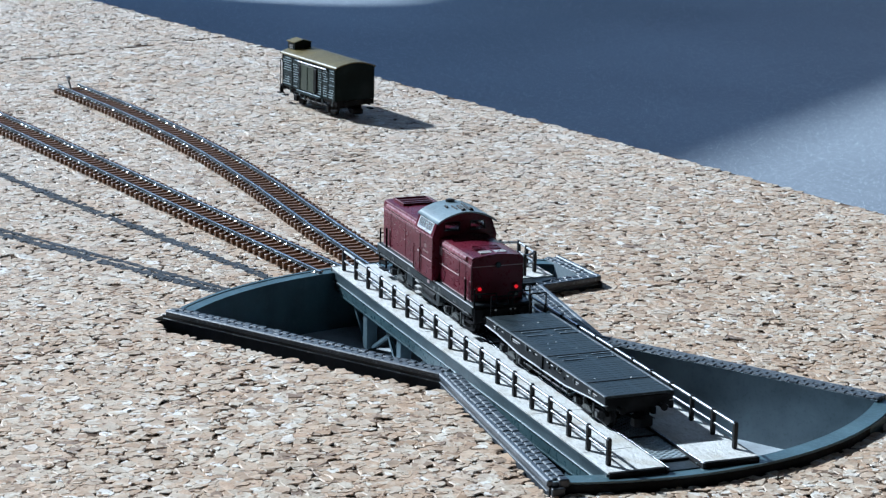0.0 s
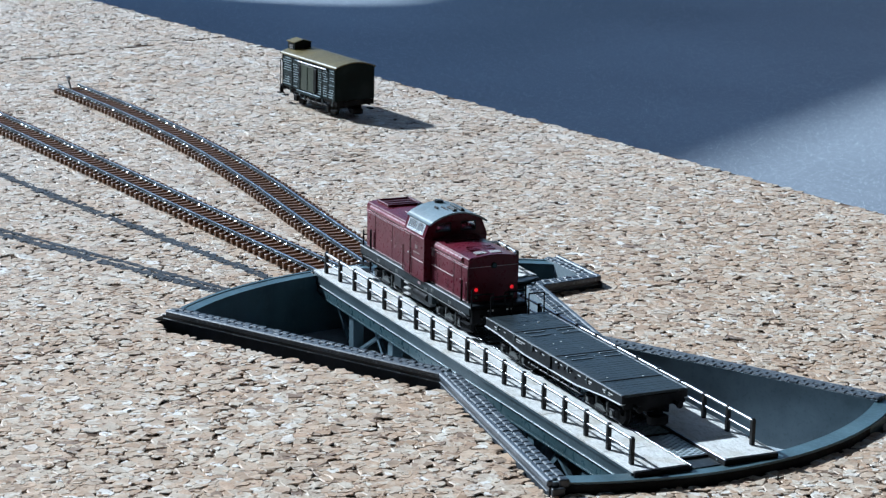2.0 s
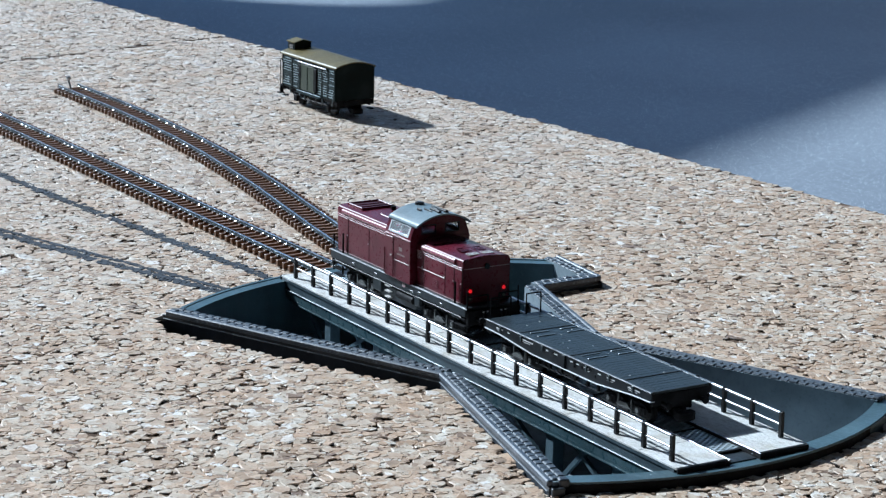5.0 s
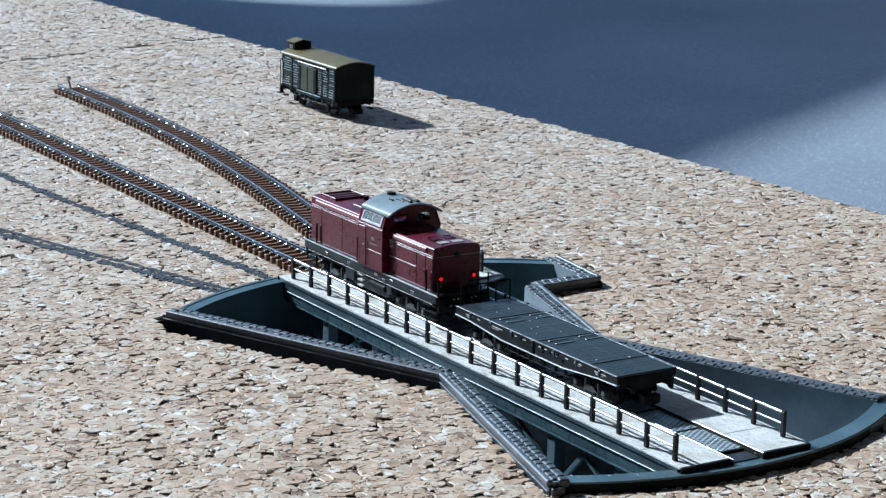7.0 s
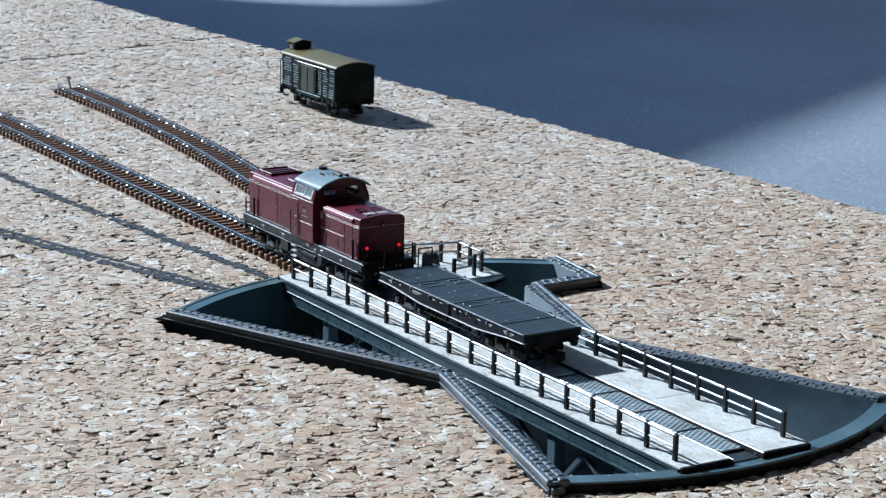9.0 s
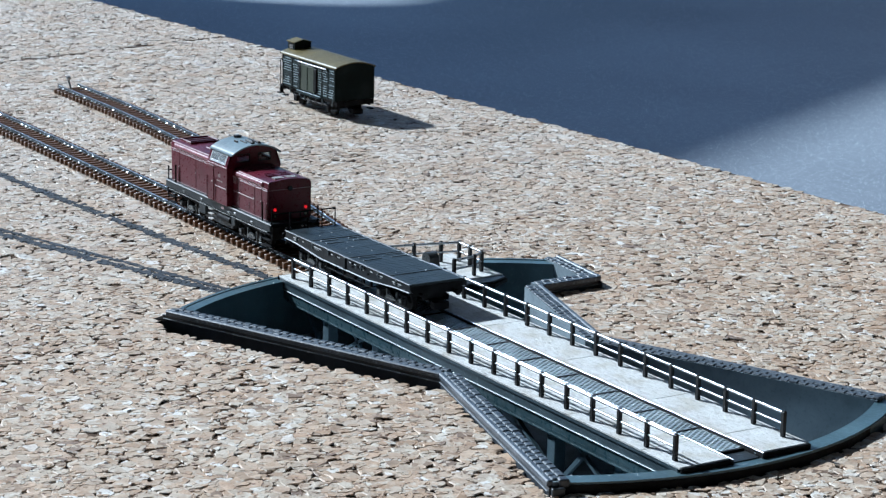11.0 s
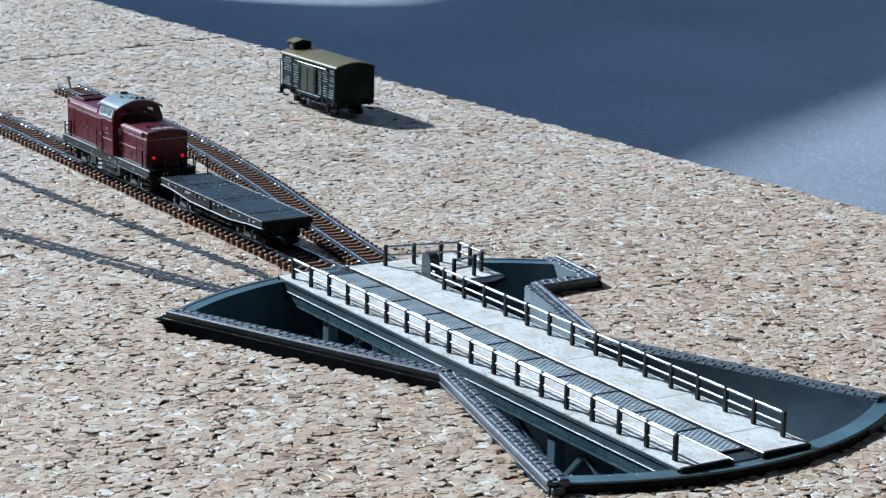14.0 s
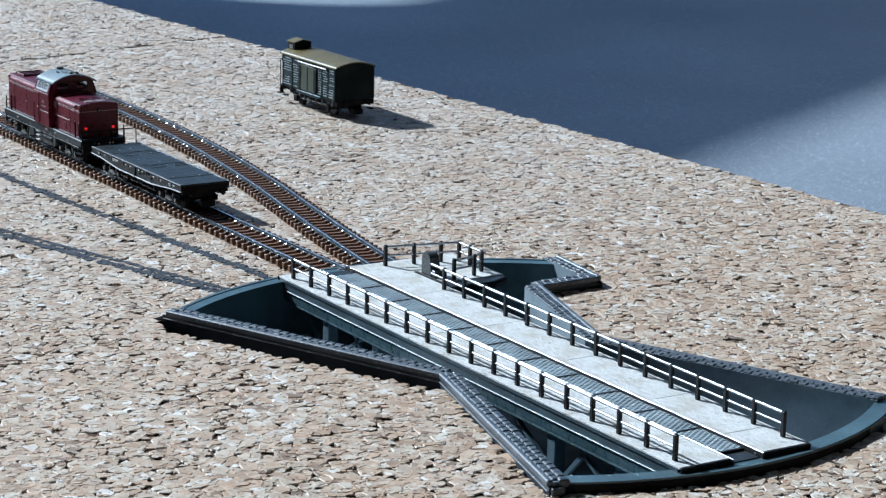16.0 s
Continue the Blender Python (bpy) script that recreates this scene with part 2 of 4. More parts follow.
def strip(bm, line, lo, hi, half, closed=False):
    """A flat bar of that half width along a line of 2D points."""
    pts = [Vector(p) for p in line]
    left, right = [], []
    for i, p in enumerate(pts):
        d = (pts[min(i + 1, len(pts) - 1)] - pts[max(i - 1, 0)]).normalized()
        n = Vector((-d.y, d.x)) * half
        left.append(p + n), right.append(p - n)
    rows = [[bm.verts.new((q.x, q.y, z)) for q, z in ((l, lo), (r, lo), (r, hi), (l, hi))] for l, r in zip(left, right)]
    for a, b in zip(rows, rows[1:]):
        for i in range(4):
            bm.faces.new((a[i], a[(i + 1) % 4], b[(i + 1) % 4], b[i]))
    bm.faces.new(rows[0][::-1]), bm.faces.new(rows[-1])
    return bm


def arc(a0, a1, r0, r1, n):
    return [(math.cos(radians(a0 + (a1 - a0) * i / n)) * (r0 + (r1 - r0) * i / n), math.sin(radians(a0 + (a1 - a0) * i / n)) * (r0 + (r1 - r0) * i / n)) for i in range(n + 1)]


# ---- the board, the floor and the unseen shading walls ----
NEAR_CORNER, KINK_NEAR, LEFT_CORNER = (8.2, -4.5), (0.72, -2.5), (-7.3, -5.85)
KINK_FAR, RIGHT_CORNER = (-0.1, 2.68), (7.0, 5.65)
BAY_IN, BAY_OUT, BAY_END = (-5.05, 4.15), (-5.1, 6.15), (-7.55, 6.45)
PIT_EDGE = [NEAR_CORNER, *arc(-27.5, 37.5, 9.28, 9.28, 26), RIGHT_CORNER, KINK_FAR, BAY_IN, BAY_OUT, BAY_END,
            *arc(142.5, 216, 9.75, 9.28, 26), LEFT_CORNER, KINK_NEAR]


SHEET_JOINT = -48.83      # two sheets of cork meet here
CORK_HOLE = [(8.3, -4.66), *arc(-26.5, 36.5, 9.36, 9.36, 26), (7.15, 5.82), (-0.08, 2.78), (-4.98, 4.22), (-4.98, 6.24), (-7.5, 6.56),
             *arc(142.0, 216, 9.84, 9.4, 26), (-7.62, -6.1), (-6.75, -6.46), (1.0, -2.94), (1.12, -2.72)]


def cork_board():
    """The cork-faced board; its top is cut out for the pit, a little wider than the pit's walls."""
    bm = mesh()
    rim = [(-95, -40), (16, -40), (16, 20.9), (-95, 15.0)]
    loops = []
    for pts in (rim, CORK_HOLE):
        vs = [bm.verts.new((x, y, ZG - 0.06)) for x, y in pts]
        loops.append(vs)
        for a, b in zip(vs, vs[1:] + vs[:1]):
            bm.edges.new((a, b))
    bmesh.ops.triangle_fill(bm, edges=bm.edges[:], use_beauty=True)
    for loop, pts in zip(loops, (rim, CORK_HOLE)):
        low = [bm.verts.new((x, y, ZG - 0.55)) for x, y in pts]
        n = len(low)
        for i in range(n):
            bm.faces.new((loop[i], loop[(i + 1) % n], low[(i + 1) % n], low[i]))
    board = tagged(part("cork_board", bm, CORK), "baseboard faced with pale speckled cork granules", "board", kind="structure")
    bm = mesh()
    for pts in (rim, PIT_EDGE):
        vs = [bm.verts.new((x, y, ZG - 0.552)) for x, y in pts]
        for a, b in zip(vs, vs[1:] + vs[:1]):
            bm.edges.new((a, b))
    bmesh.ops.triangle_fill(bm, edges=bm.edges[:], use_beauty=True)
    ext = bmesh.ops.extrude_face_region(bm, geom=bm.faces[:])
    bmesh.ops.translate(bm, vec=(0, 0, -1.6), verts=[v for v in ext["geom"] if isinstance(v, bmesh.types.BMVert)])
    part("plywood", bm, PLY, board, "dark plywood under the cork")
    return board


def granule(verts, faces, rng, x, y, size, lift):
    n = int(rng.integers(6, 10))
    turn, long = rng.uniform(0, math.tau), rng.uniform(0.55, 1.0)
    tx, ty = rng.normal(0, 0.045), rng.normal(0, 0.045)
    top, low = [], []
    k = len(verts)
    for i in range(n):
        a = math.tau * (i + rng.uniform(-0.3, 0.3)) / n
        r = size * rng.uniform(0.62, 1.15)
        u, v = r * math.cos(a), r * math.sin(a) * long
        px, py = u * math.cos(turn) - v * math.sin(turn), u * math.sin(turn) + v * math.cos(turn)
        z = ZG + lift + px * tx + py * ty
        verts.append(((x + px) * U, (y + py) * U, z * U))
        low.append(((x + px * 1.16) * U, (y + py * 1.16) * U, (z - 0.023) * U))
    verts.extend(low)
    faces.append(tuple(range(k, k + n)))
    for i in range(n):
        j = (i + 1) % n
        faces.append((k + i, k + n + i, k + n + j, k + j))


def granules():
    """Thin tilted granules pressed into the board's face, over the stretch around the turntable and its tracks."""
    rng = np.random.default_rng(7)
    verts, faces = [], []
    edge = [Vector(p) for p in CORK_HOLE]

    def in_pit(x, y):
        inside = False
        for a, b in zip(edge, edge[1:] + edge[:1]):
            if (a.y > y) != (b.y > y) and x < (b.x - a.x) * (y - a.y) / (b.y - a.y) + a.x:
                inside = not inside
        return inside

    # stretches of the plan: x from, x to, the near y at both ends, spacing
    for x0, x1, ya0, ya1, step in ((-20, 13, -7.5, -19, 0.27), (-38.2, -19.85, 0.5, -6.5, 0.28), (-70, -37.9, 13.5, 0.5, 0.33)):
        nx = int((x1 - x0) / step)
        for i in range(nx):
            x = x0 + (i + 0.5) * step
            f = (x - x0) / (x1 - x0)
            lo = ya0 + (ya1 - ya0) * f
            hi = min(20.4 + 0.053 * (x - 5), 20.6) if x < -4 else 23.0 - 1.25 * (x + 4)
            for j in range(int((hi - lo) / step)):
                for layer in range(3):
                    qx, qy = x + rng.uniform(-0.5, 0.5) * step, lo + (j + rng.uniform(0.0, 1.0)) * step
                    if in_pit(qx, qy) or abs(qx - SHEET_JOINT + 0.234 * (qy - 9.75)) < 0.22 or qy > 20.9 - (16 - qx) * 5.9 / 111 - 0.15 or rng.random() < 0.12 + 0.16 * noise.noise((qx * 1.3, qy * 1.3, 2.0)):
                        continue
                    size = step * rng.choice((0.42, 0.6, 0.8, 1.05), p=(0.28, 0.36, 0.26, 0.1)) * (1.2, 0.95, 0.45)[layer]
                    granule(verts, faces, rng, qx, qy, size, rng.uniform(*((-0.024, -0.017), (-0.019, -0.010), (-0.014, -0.004))[layer]))
    me = bpy.data.meshes.new("cork_granules")
    me.from_pydata(verts, [], faces)
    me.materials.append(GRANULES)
    return tagged(new("cork_granules", me), "pressed pale and brown cork granules facing the board", "cork", kind="stuff")


def surroundings():
    bm = boxed(-1300, 400, -500, 700, -66, -65)
    tagged(part("floor", bm, FLOOR), "blue-grey speckled floor below the board", "floor", kind="structure")
    # unseen wall added to shade the floor; its arch lets a light patch through
    arch = [(89 + 36 * math.cos(a), 138 + 43 * math.sin(a)) for a in [math.pi * k / 12 for k in range(13)]]
    prof = [(-700, -65), (-700, 278.5), (700, 278.5), (700, -65), (125, -65), *arch, (53, -65)]
    w = part("shade_wall", prism(mesh(), prof, -6, 6, "x"), PLASTER)
    w.location = Vector((-758.25, 65.63, 0)) * U
    w.rotation_euler = (0, 0, radians(27))
    tagged(w, "unseen pale wall added to shade the floor, arched for a light patch", "wall", kind="structure")
    # unseen room added round the table: back, sides and ceiling, open towards the light
    for name, b in (("wall_back", (330, 340, -300, 470, -65, 170)), ("wall_south", (-190, 330, -310, -300, -65, 170)), ("wall_north", (-620, 330, 470, 480, -65, 170))):
        tagged(part(name, boxed(*b), ROOM), "unseen plain grey wall added to hold back sky light", "wall", kind="structure")
    tagged(part("ceiling", boxed(-190, 340, -310, 480, 170, 176), ROOM), "unseen plain grey ceiling added to hold back sky light", "ceiling", kind="structure")


def ink_line(a, b, bend, half, seed, twin):
    """A line drawn with a broad marker: the granules along it, dark with ink."""
    rng = np.random.default_rng(seed)
    verts, faces = [], []
    n = int((Vector(b) - Vector(a)).length / 0.05)
    for i in range(n):
        f = i / n
        x, y = a[0] + (b[0] - a[0]) * f, a[1] + (b[1] - a[1]) * f + bend * math.sin(math.pi * f)
        for o, w in ((0.0, half), (0.0, half), (0.0, half), (half * 2.2, 0.05), (half * 2.2, 0.05))[:5 if twin else 3]:
            granule(verts, faces, rng, x + rng.uniform(-0.05, 0.05), y + o + rng.normal(0, 0.5) * w, rng.uniform(0.05, 0.12) * (1 if w > 0.03 else 0.5), rng.uniform(-0.008, 0.008))
    me = bpy.data.meshes.new("ink_line")
    me.from_pydata(verts, [], faces)
    me.materials.append(INK)
    return tagged(new("ink_line", me), "dark marker line drawn across the cork granules", "marking", "marker lines on the cork", "stuff")


# ---- the turntable pit ----
Z_RING, Z_RIM, Z_PIT = -0.13, -0.05, -1.75


def inward(a, b, w):
    d = (Vector(b) - Vector(a)).normalized()
    return Vector((-d.y, d.x)) * w


def turntable_pit():
    pit = thing("turntable_pit", "grey sector-shaped turntable pit with stone coping, let into the cork", "turntable pit")
    bm = mesh()
    vs = [bm.verts.new((x, y, Z_PIT)) for x, y in PIT_EDGE]
    f = bm.faces.new(vs)
    bmesh.ops.triangulate(bm, faces=[f])
    ext = bmesh.ops.extrude_face_region(bm, geom=bm.faces[:])
    bmesh.ops.translate(bm, vec=(0, 0, -0.2), verts=[v for v in ext["geom"] if isinstance(v, bmesh.types.BMVert)])
    part("pit_floor", bm, PITFLOOR, pit, "pale blue-grey pit floor")
    for a0, a1, r0, r1 in ((-28.5, 38.5, 9.03, 9.03), (137.5, 217.5, 9.45, 9.03)):
        bm = strip(mesh(), arc(a0, a1, r0 + 0.005, r1 + 0.045, 40), Z_PIT, Z_RING, 0.235)
        ring = part("ring_wall", bm, TEAL, pit, "curved teal-grey ring wall")
        bm = strip(mesh(), arc(a0, a1, r0 + 0.2, r1 + 0.2, 40), Z_RING + 0.001, Z_RING + 0.02, 0.05)
        part("ring_lip", bm, TEAL, ring)
        bm = strip(mesh(), arc(a0, a1, r0 + 0.262, r1 + 0.262, 40), ZG - 0.5, Z_RING - 0.035, 0.01)
        part("ring_skirt", bm, BLACK, ring, "black outer face")
    # straight walls, seen from inside the pit on their left; each: the outer edge's two ends
    runs = [(KINK_NEAR, NEAR_CORNER), (LEFT_CORNER, KINK_NEAR), (RIGHT_CORNER, KINK_FAR), (KINK_FAR, BAY_IN), (BAY_IN, BAY_OUT), (BAY_OUT, BAY_END)]
    w = 0.42
    stones = 0
    shape = boxed(-0.112, 0.112, -0.086, 0.086, -0.05, 0.014, 0.022)
    first = None
    for k, (a, b) in enumerate(runs):
        a, b = Vector(a), Vector(b)
        L, turn = (b - a).length, math.atan2((b - a).y, (b - a).x)
        wall = part("side_wall", boxed(0.0, L, 0.0, w, Z_PIT, Z_RIM - 0.03), PITGREY, pit, "smooth grey side wall")
        wall.location, wall.rotation_euler = Vector((a.x, a.y, -0.0008 * k)) * U, (0, 0, turn)
        # battered plinth outside, then a rounded kerb on its top edge
        bm = prism(mesh(), [(-0.06, ZG - 0.54), (-0.05, Z_RIM - 0.12), (-0.002, Z_RIM - 0.12), (-0.002, ZG - 0.54)], -0.14, L + 0.05, "x")
        pl = part("plinth", bm, PLINTH, pit, "sloped dark plinth")
        pl.location, pl.rotation_euler = Vector((a.x, a.y, -0.0008 * k)) * U, (0, 0, turn)
        if k == 1:
            ft = part("corner_foot", prism(mesh(), [(-0.1, Z_RIM - 0.14), (-0.44, ZG - 0.02), (-0.1, ZG - 0.02)], -0.07, 0.3, "y"), PLINTH, pit, "flared dark corner foot")
            ft.location, ft.rotation_euler = Vector((a.x, a.y, 0)) * U, (0, 0, turn)
        lg = part("ledge", boxed(-0.1, L + 0.02, -0.085, -0.045, Z_RIM - 0.225, Z_RIM - 0.20, 0.006), LEDGE, wall, "thin worn ledge, paled for its sky reflection")
        bm = boxed(-0.02, L + 0.02, -0.085, 0.05, Z_RIM - 0.13, Z_RIM + 0.015, 0.03)
        kb = part("kerb", bm, KERB, wall, "worn grey kerb edge, speckled pale for its highlights")
        n = int(L / 0.245)
        for r in range(2):
            for i in range(n):
                x = (i + 0.5 + 0.5 * (r % 2) * 0.6) * L / (n + 0.3)
                at = (x, 0.135 + 0.185 * r, Z_RIM - 0.016 + 0.022 * random.random())
                if first is None:
                    first = part("coping_stone", shape, STONE, wall, "", at)
                else:
                    o = again(first, at, random.uniform(-0.1, 0.1))
                    o.parent = wall
                stones += 1
    for c, turn in ((NEAR_CORNER, -15.0), (RIGHT_CORNER, 22.0)):
        w = 1 if c[1] < 0 else -1
        s = part("corner_foot", boxed(-0.08, 0.16, -0.02, 0.26, ZG - 0.54, Z_RIM - 0.12, 0.02), PLINTH, pit, "dark corner foot")
        s.location, s.rotation_euler = Vector((c[0] + 0.02, c[1] + (0.0 if w > 0 else -0.2), 0)) * U, (0, 0, radians(turn))
        s = part("corner_block", boxed(-0.09, 0.09, -0.11, 0.11, Z_RIM - 0.14, Z_RIM + 0.035, 0.025), PLINTH, pit, "small dark corner block")
        s.location, s.rotation_euler = Vector((c[0] + 0.06, c[1] + 0.27 * w, 0)) * U, (0, 0, radians(turn))
    return pit


# ---- tracks ----
SLEEPER = 0.36


def chain(line, step):
    """Places at even steps along a line of 2D points, with the heading at each."""
    out, left = [], step / 2
    for a, b in zip(line, line[1:]):
        a, b = Vector(a), Vector(b)
        L = (b - a).length
        while left < L:
            p = a + (b - a) * (left / L)
            out.append((p.x, p.y, math.atan2((b - a).y, (b - a).x)))
            left += step
        left -= L
    return out


def rail_profile(bm, line, off, z0, z1, head):
    """A flat-bottomed rail: foot, web and head, along the line at that offset."""
    for half, lo, hi in ((0.06, z0, z0 + 0.025), (0.022, z0 + 0.025, z1 - 0.045), (head, z1 - 0.045, z1)):
        pts = []
        for i, p in enumerate(line):
            d = (Vector(line[min(i + 1, len(line) - 1)]) - Vector(line[max(i - 1, 0)])).normalized()
            pts.append((p[0] - d.y * off, p[1] + d.x * off))
        strip(bm, pts, lo, hi, half)
    return bm


def track(name, line, label):
    t = thing(name, label, "railway track", group="tracks leading to the turntable")
    bed = ZG + 0.004
    first = None
    for x, y, a in chain(line, SLEEPER):
        if first is None:
            bm = boxed(-0.068, 0.068, -0.73, 0.73, bed, ZR - 0.092, 0.012)
            for s in (-1, 1):
                for q in (-0.13, 0.13):
                    box(bm, -0.05, 0.05, s * 0.41 + q - 0.04, s * 0.41 + q + 0.04, ZR - 0.094, ZR - 0.06, 0.01)
            first = part("sleeper", bm, BROWN, t)
            first.location, first.rotation_euler = Vector((x, y, 0)) * U, (0, 0, a)
        else:
            again(first, (x, y, 0), a)
    for s in (-1, 1):
        r = part("rail", rail_profile(mesh(), line, s * 0.41, ZR - 0.091, ZR - 0.006, 0.03), RAILSIDE, t, "grey rail with a bright head")
        pts = []
        for i, p in enumerate(line):
            d = (Vector(line[min(i + 1, len(line) - 1)]) - Vector(line[max(i - 1, 0)])).normalized()
            pts.append((p[0] - d.y * s * 0.41, p[1] + d.x * s * 0.41))
        part("rail_head", strip(mesh(), pts, ZR - 0.006, ZR, 0.027), STEEL, r)
    # small bright rail clips on both sides of each rail
    for s in (-1, 1):
        bm = mesh()
        for x, y, a in chain(line, SLEEPER):
            for q in (-0.085, 0.085):
                o = s * 0.41 + q
                tilt = random.uniform(0.25, 1.2)
                m = Matrix.Translation((x - math.sin(a) * o, y + math.cos(a) * o, ZR - 0.062)) @ Euler((tilt, random.uniform(-0.3, 0.3), a)).to_matrix().to_4x4()
                k = len(bm.verts)
                box(bm, -0.032, 0.032, -0.02, 0.02, -0.02, 0.016)
                bm.verts.ensure_lookup_table()
                bmesh.ops.transform(bm, matrix=m, verts=bm.verts[k:])
        tagged(part("rail_fastening", bm, STEEL, t, "small bright rail clips"), kind="stuff")
    # plastic webs that tie the sleepers under the rails
    for s in (-1, 1):
        pts = []
        for i, p in enumerate(line):
            d = (Vector(line[min(i + 1, len(line) - 1)]) - Vector(line[max(i - 1, 0)])).normalized()
            pts.append((p[0] - d.y * s * 0.41, p[1] + d.x * s * 0.41))
        part("sleeper_web", strip(mesh(), pts, bed, ZG + 0.05, 0.07), BROWN, t)
    return t


# ---- the bridge ----
BX0, BX1 = -9.0, 8.93


def post_row(bridge, pts, h=0.578, r=0.058):
    first = None
    for x, y in pts:
        if first is None:
            bm = boxed(-r * 0.9, r * 0.9, -r * 0.8, r * 0.8, 0, h, 0.012)
            rod(bm, (0, 0, h - 0.01), (0, 0, h + 0.02), r * 0.75, 10)
            first = part("railing_post", bm, IRON, bridge, "", (x, y, 0))
        else:
            again(first, (x, y, 0))
    return first


def hand_rail(bridge, a, b, h=0.578):
    for z, r in ((h - 0.035, 0.034), (h * 0.5, 0.026)):
        part("railing_bar", rod(mesh(), (*a, z), (*b, z), r, 14), HANDRAIL, bridge, "worn bright railing bar")


WORNEDGE = painted("worn_flange_edge", (0.18, 0.22, 0.24), 0.48, 0.8, 0.5, metal=0.5, grime=(0.05, 0.07, 0.08))
HANDRAIL = painted("worn_steel_handrail", (0.5, 0.51, 0.53), 0.3, 0.3, 1.0, metal=0.85, grime=(0.25, 0.25, 0.25))


def girder(bridge, side):
    y = 1.74 * side

    def span(y0, y1):
        return (min(y0, y1), max(y0, y1))
    part("fascia", boxed(BX0 + 0.05, BX1 - 0.1, *span(1.62 * side, 1.71 * side), -0.33, -0.057), FASCIA, bridge, "grey fascia channel")
    part("edge_angle", boxed(BX0 + 0.05, BX1 - 0.1, *span(1.6 * side, 1.745 * side), -0.125, -0.06), FASCIA, bridge)
    part("flange", boxed(BX0 + 0.12, BX1 - 0.25, *span(1.5 * side, 1.742 * side), -0.365, -0.335, 0.008), TEAL, bridge, "teal-grey girder flange")
    prof = [(BX0 - 0.05, -0.36), (BX0 - 0.03, -0.48), (BX0 + 0.6, -0.64), (BX1 - 0.85, -0.66), (BX1 - 0.3, -0.50), (BX1 - 0.28, -0.36)]
    part("girder_web", prism(mesh(), prof, *span(1.62 * side, 1.70 * side), "y"), GIRDER, bridge, "riveted teal-grey web plate")
    bm = mesh()
    for a, b in zip(prof[1:], prof[2:5]):
        prism(bm, [a, b, (b[0], b[1] - 0.03), (a[0], a[1] - 0.03)], *span(1.58 * side, 1.715 * side), "y")
    part("lower_flange", bm, GIRDER, bridge)
    part("flange_edge", rod(mesh(), (BX0 + 0.12, 1.742 * side, -0.348), (BX1 - 0.25, 1.742 * side, -0.348), 0.0095, 8), WORNEDGE, bridge, "worn bright flange edge")
    bm = mesh()
    for i in range(150):
        for z in (-0.41, -0.58):
            box(bm, -8.6 + i * 0.115, -8.57 + i * 0.115, *span(1.699 * side, 1.707 * side), z - 0.009, z + 0.009)
    tagged(part("rivets", bm, GIRDER, bridge), kind="stuff")
    # the legs under the girder with their struts
    for x in UNDER_POSTS:
        part("leg", boxed(x - 0.16, x + 0.16, *span(1.3 * side, 1.6 * side), Z_PIT + 0.06, -0.64, 0.015), LEGBLUE, bridge, "pale blue-grey underframe leg")
        w = -1 if x < 0 else 1
        bm = mesh()
        prism(bm, [(x + w * 0.35, -1.6), (x + w * 0.5, -1.6), (x + w * 1.45, -0.65), (x + w * 1.28, -0.65)], *span(1.4 * side, 1.5 * side), "y")
        prism(bm, [(x - w * 0.18, -1.6), (x - w * 0.34, -1.6), (x - w * 2.1, -0.65), (x - w * 1.92, -0.65)], *span(1.4 * side, 1.5 * side), "y")
        part("strut", bm, LEGBLUE, bridge)


UNDER_POSTS = (-6.6, -4.0, 4.0, 6.6)


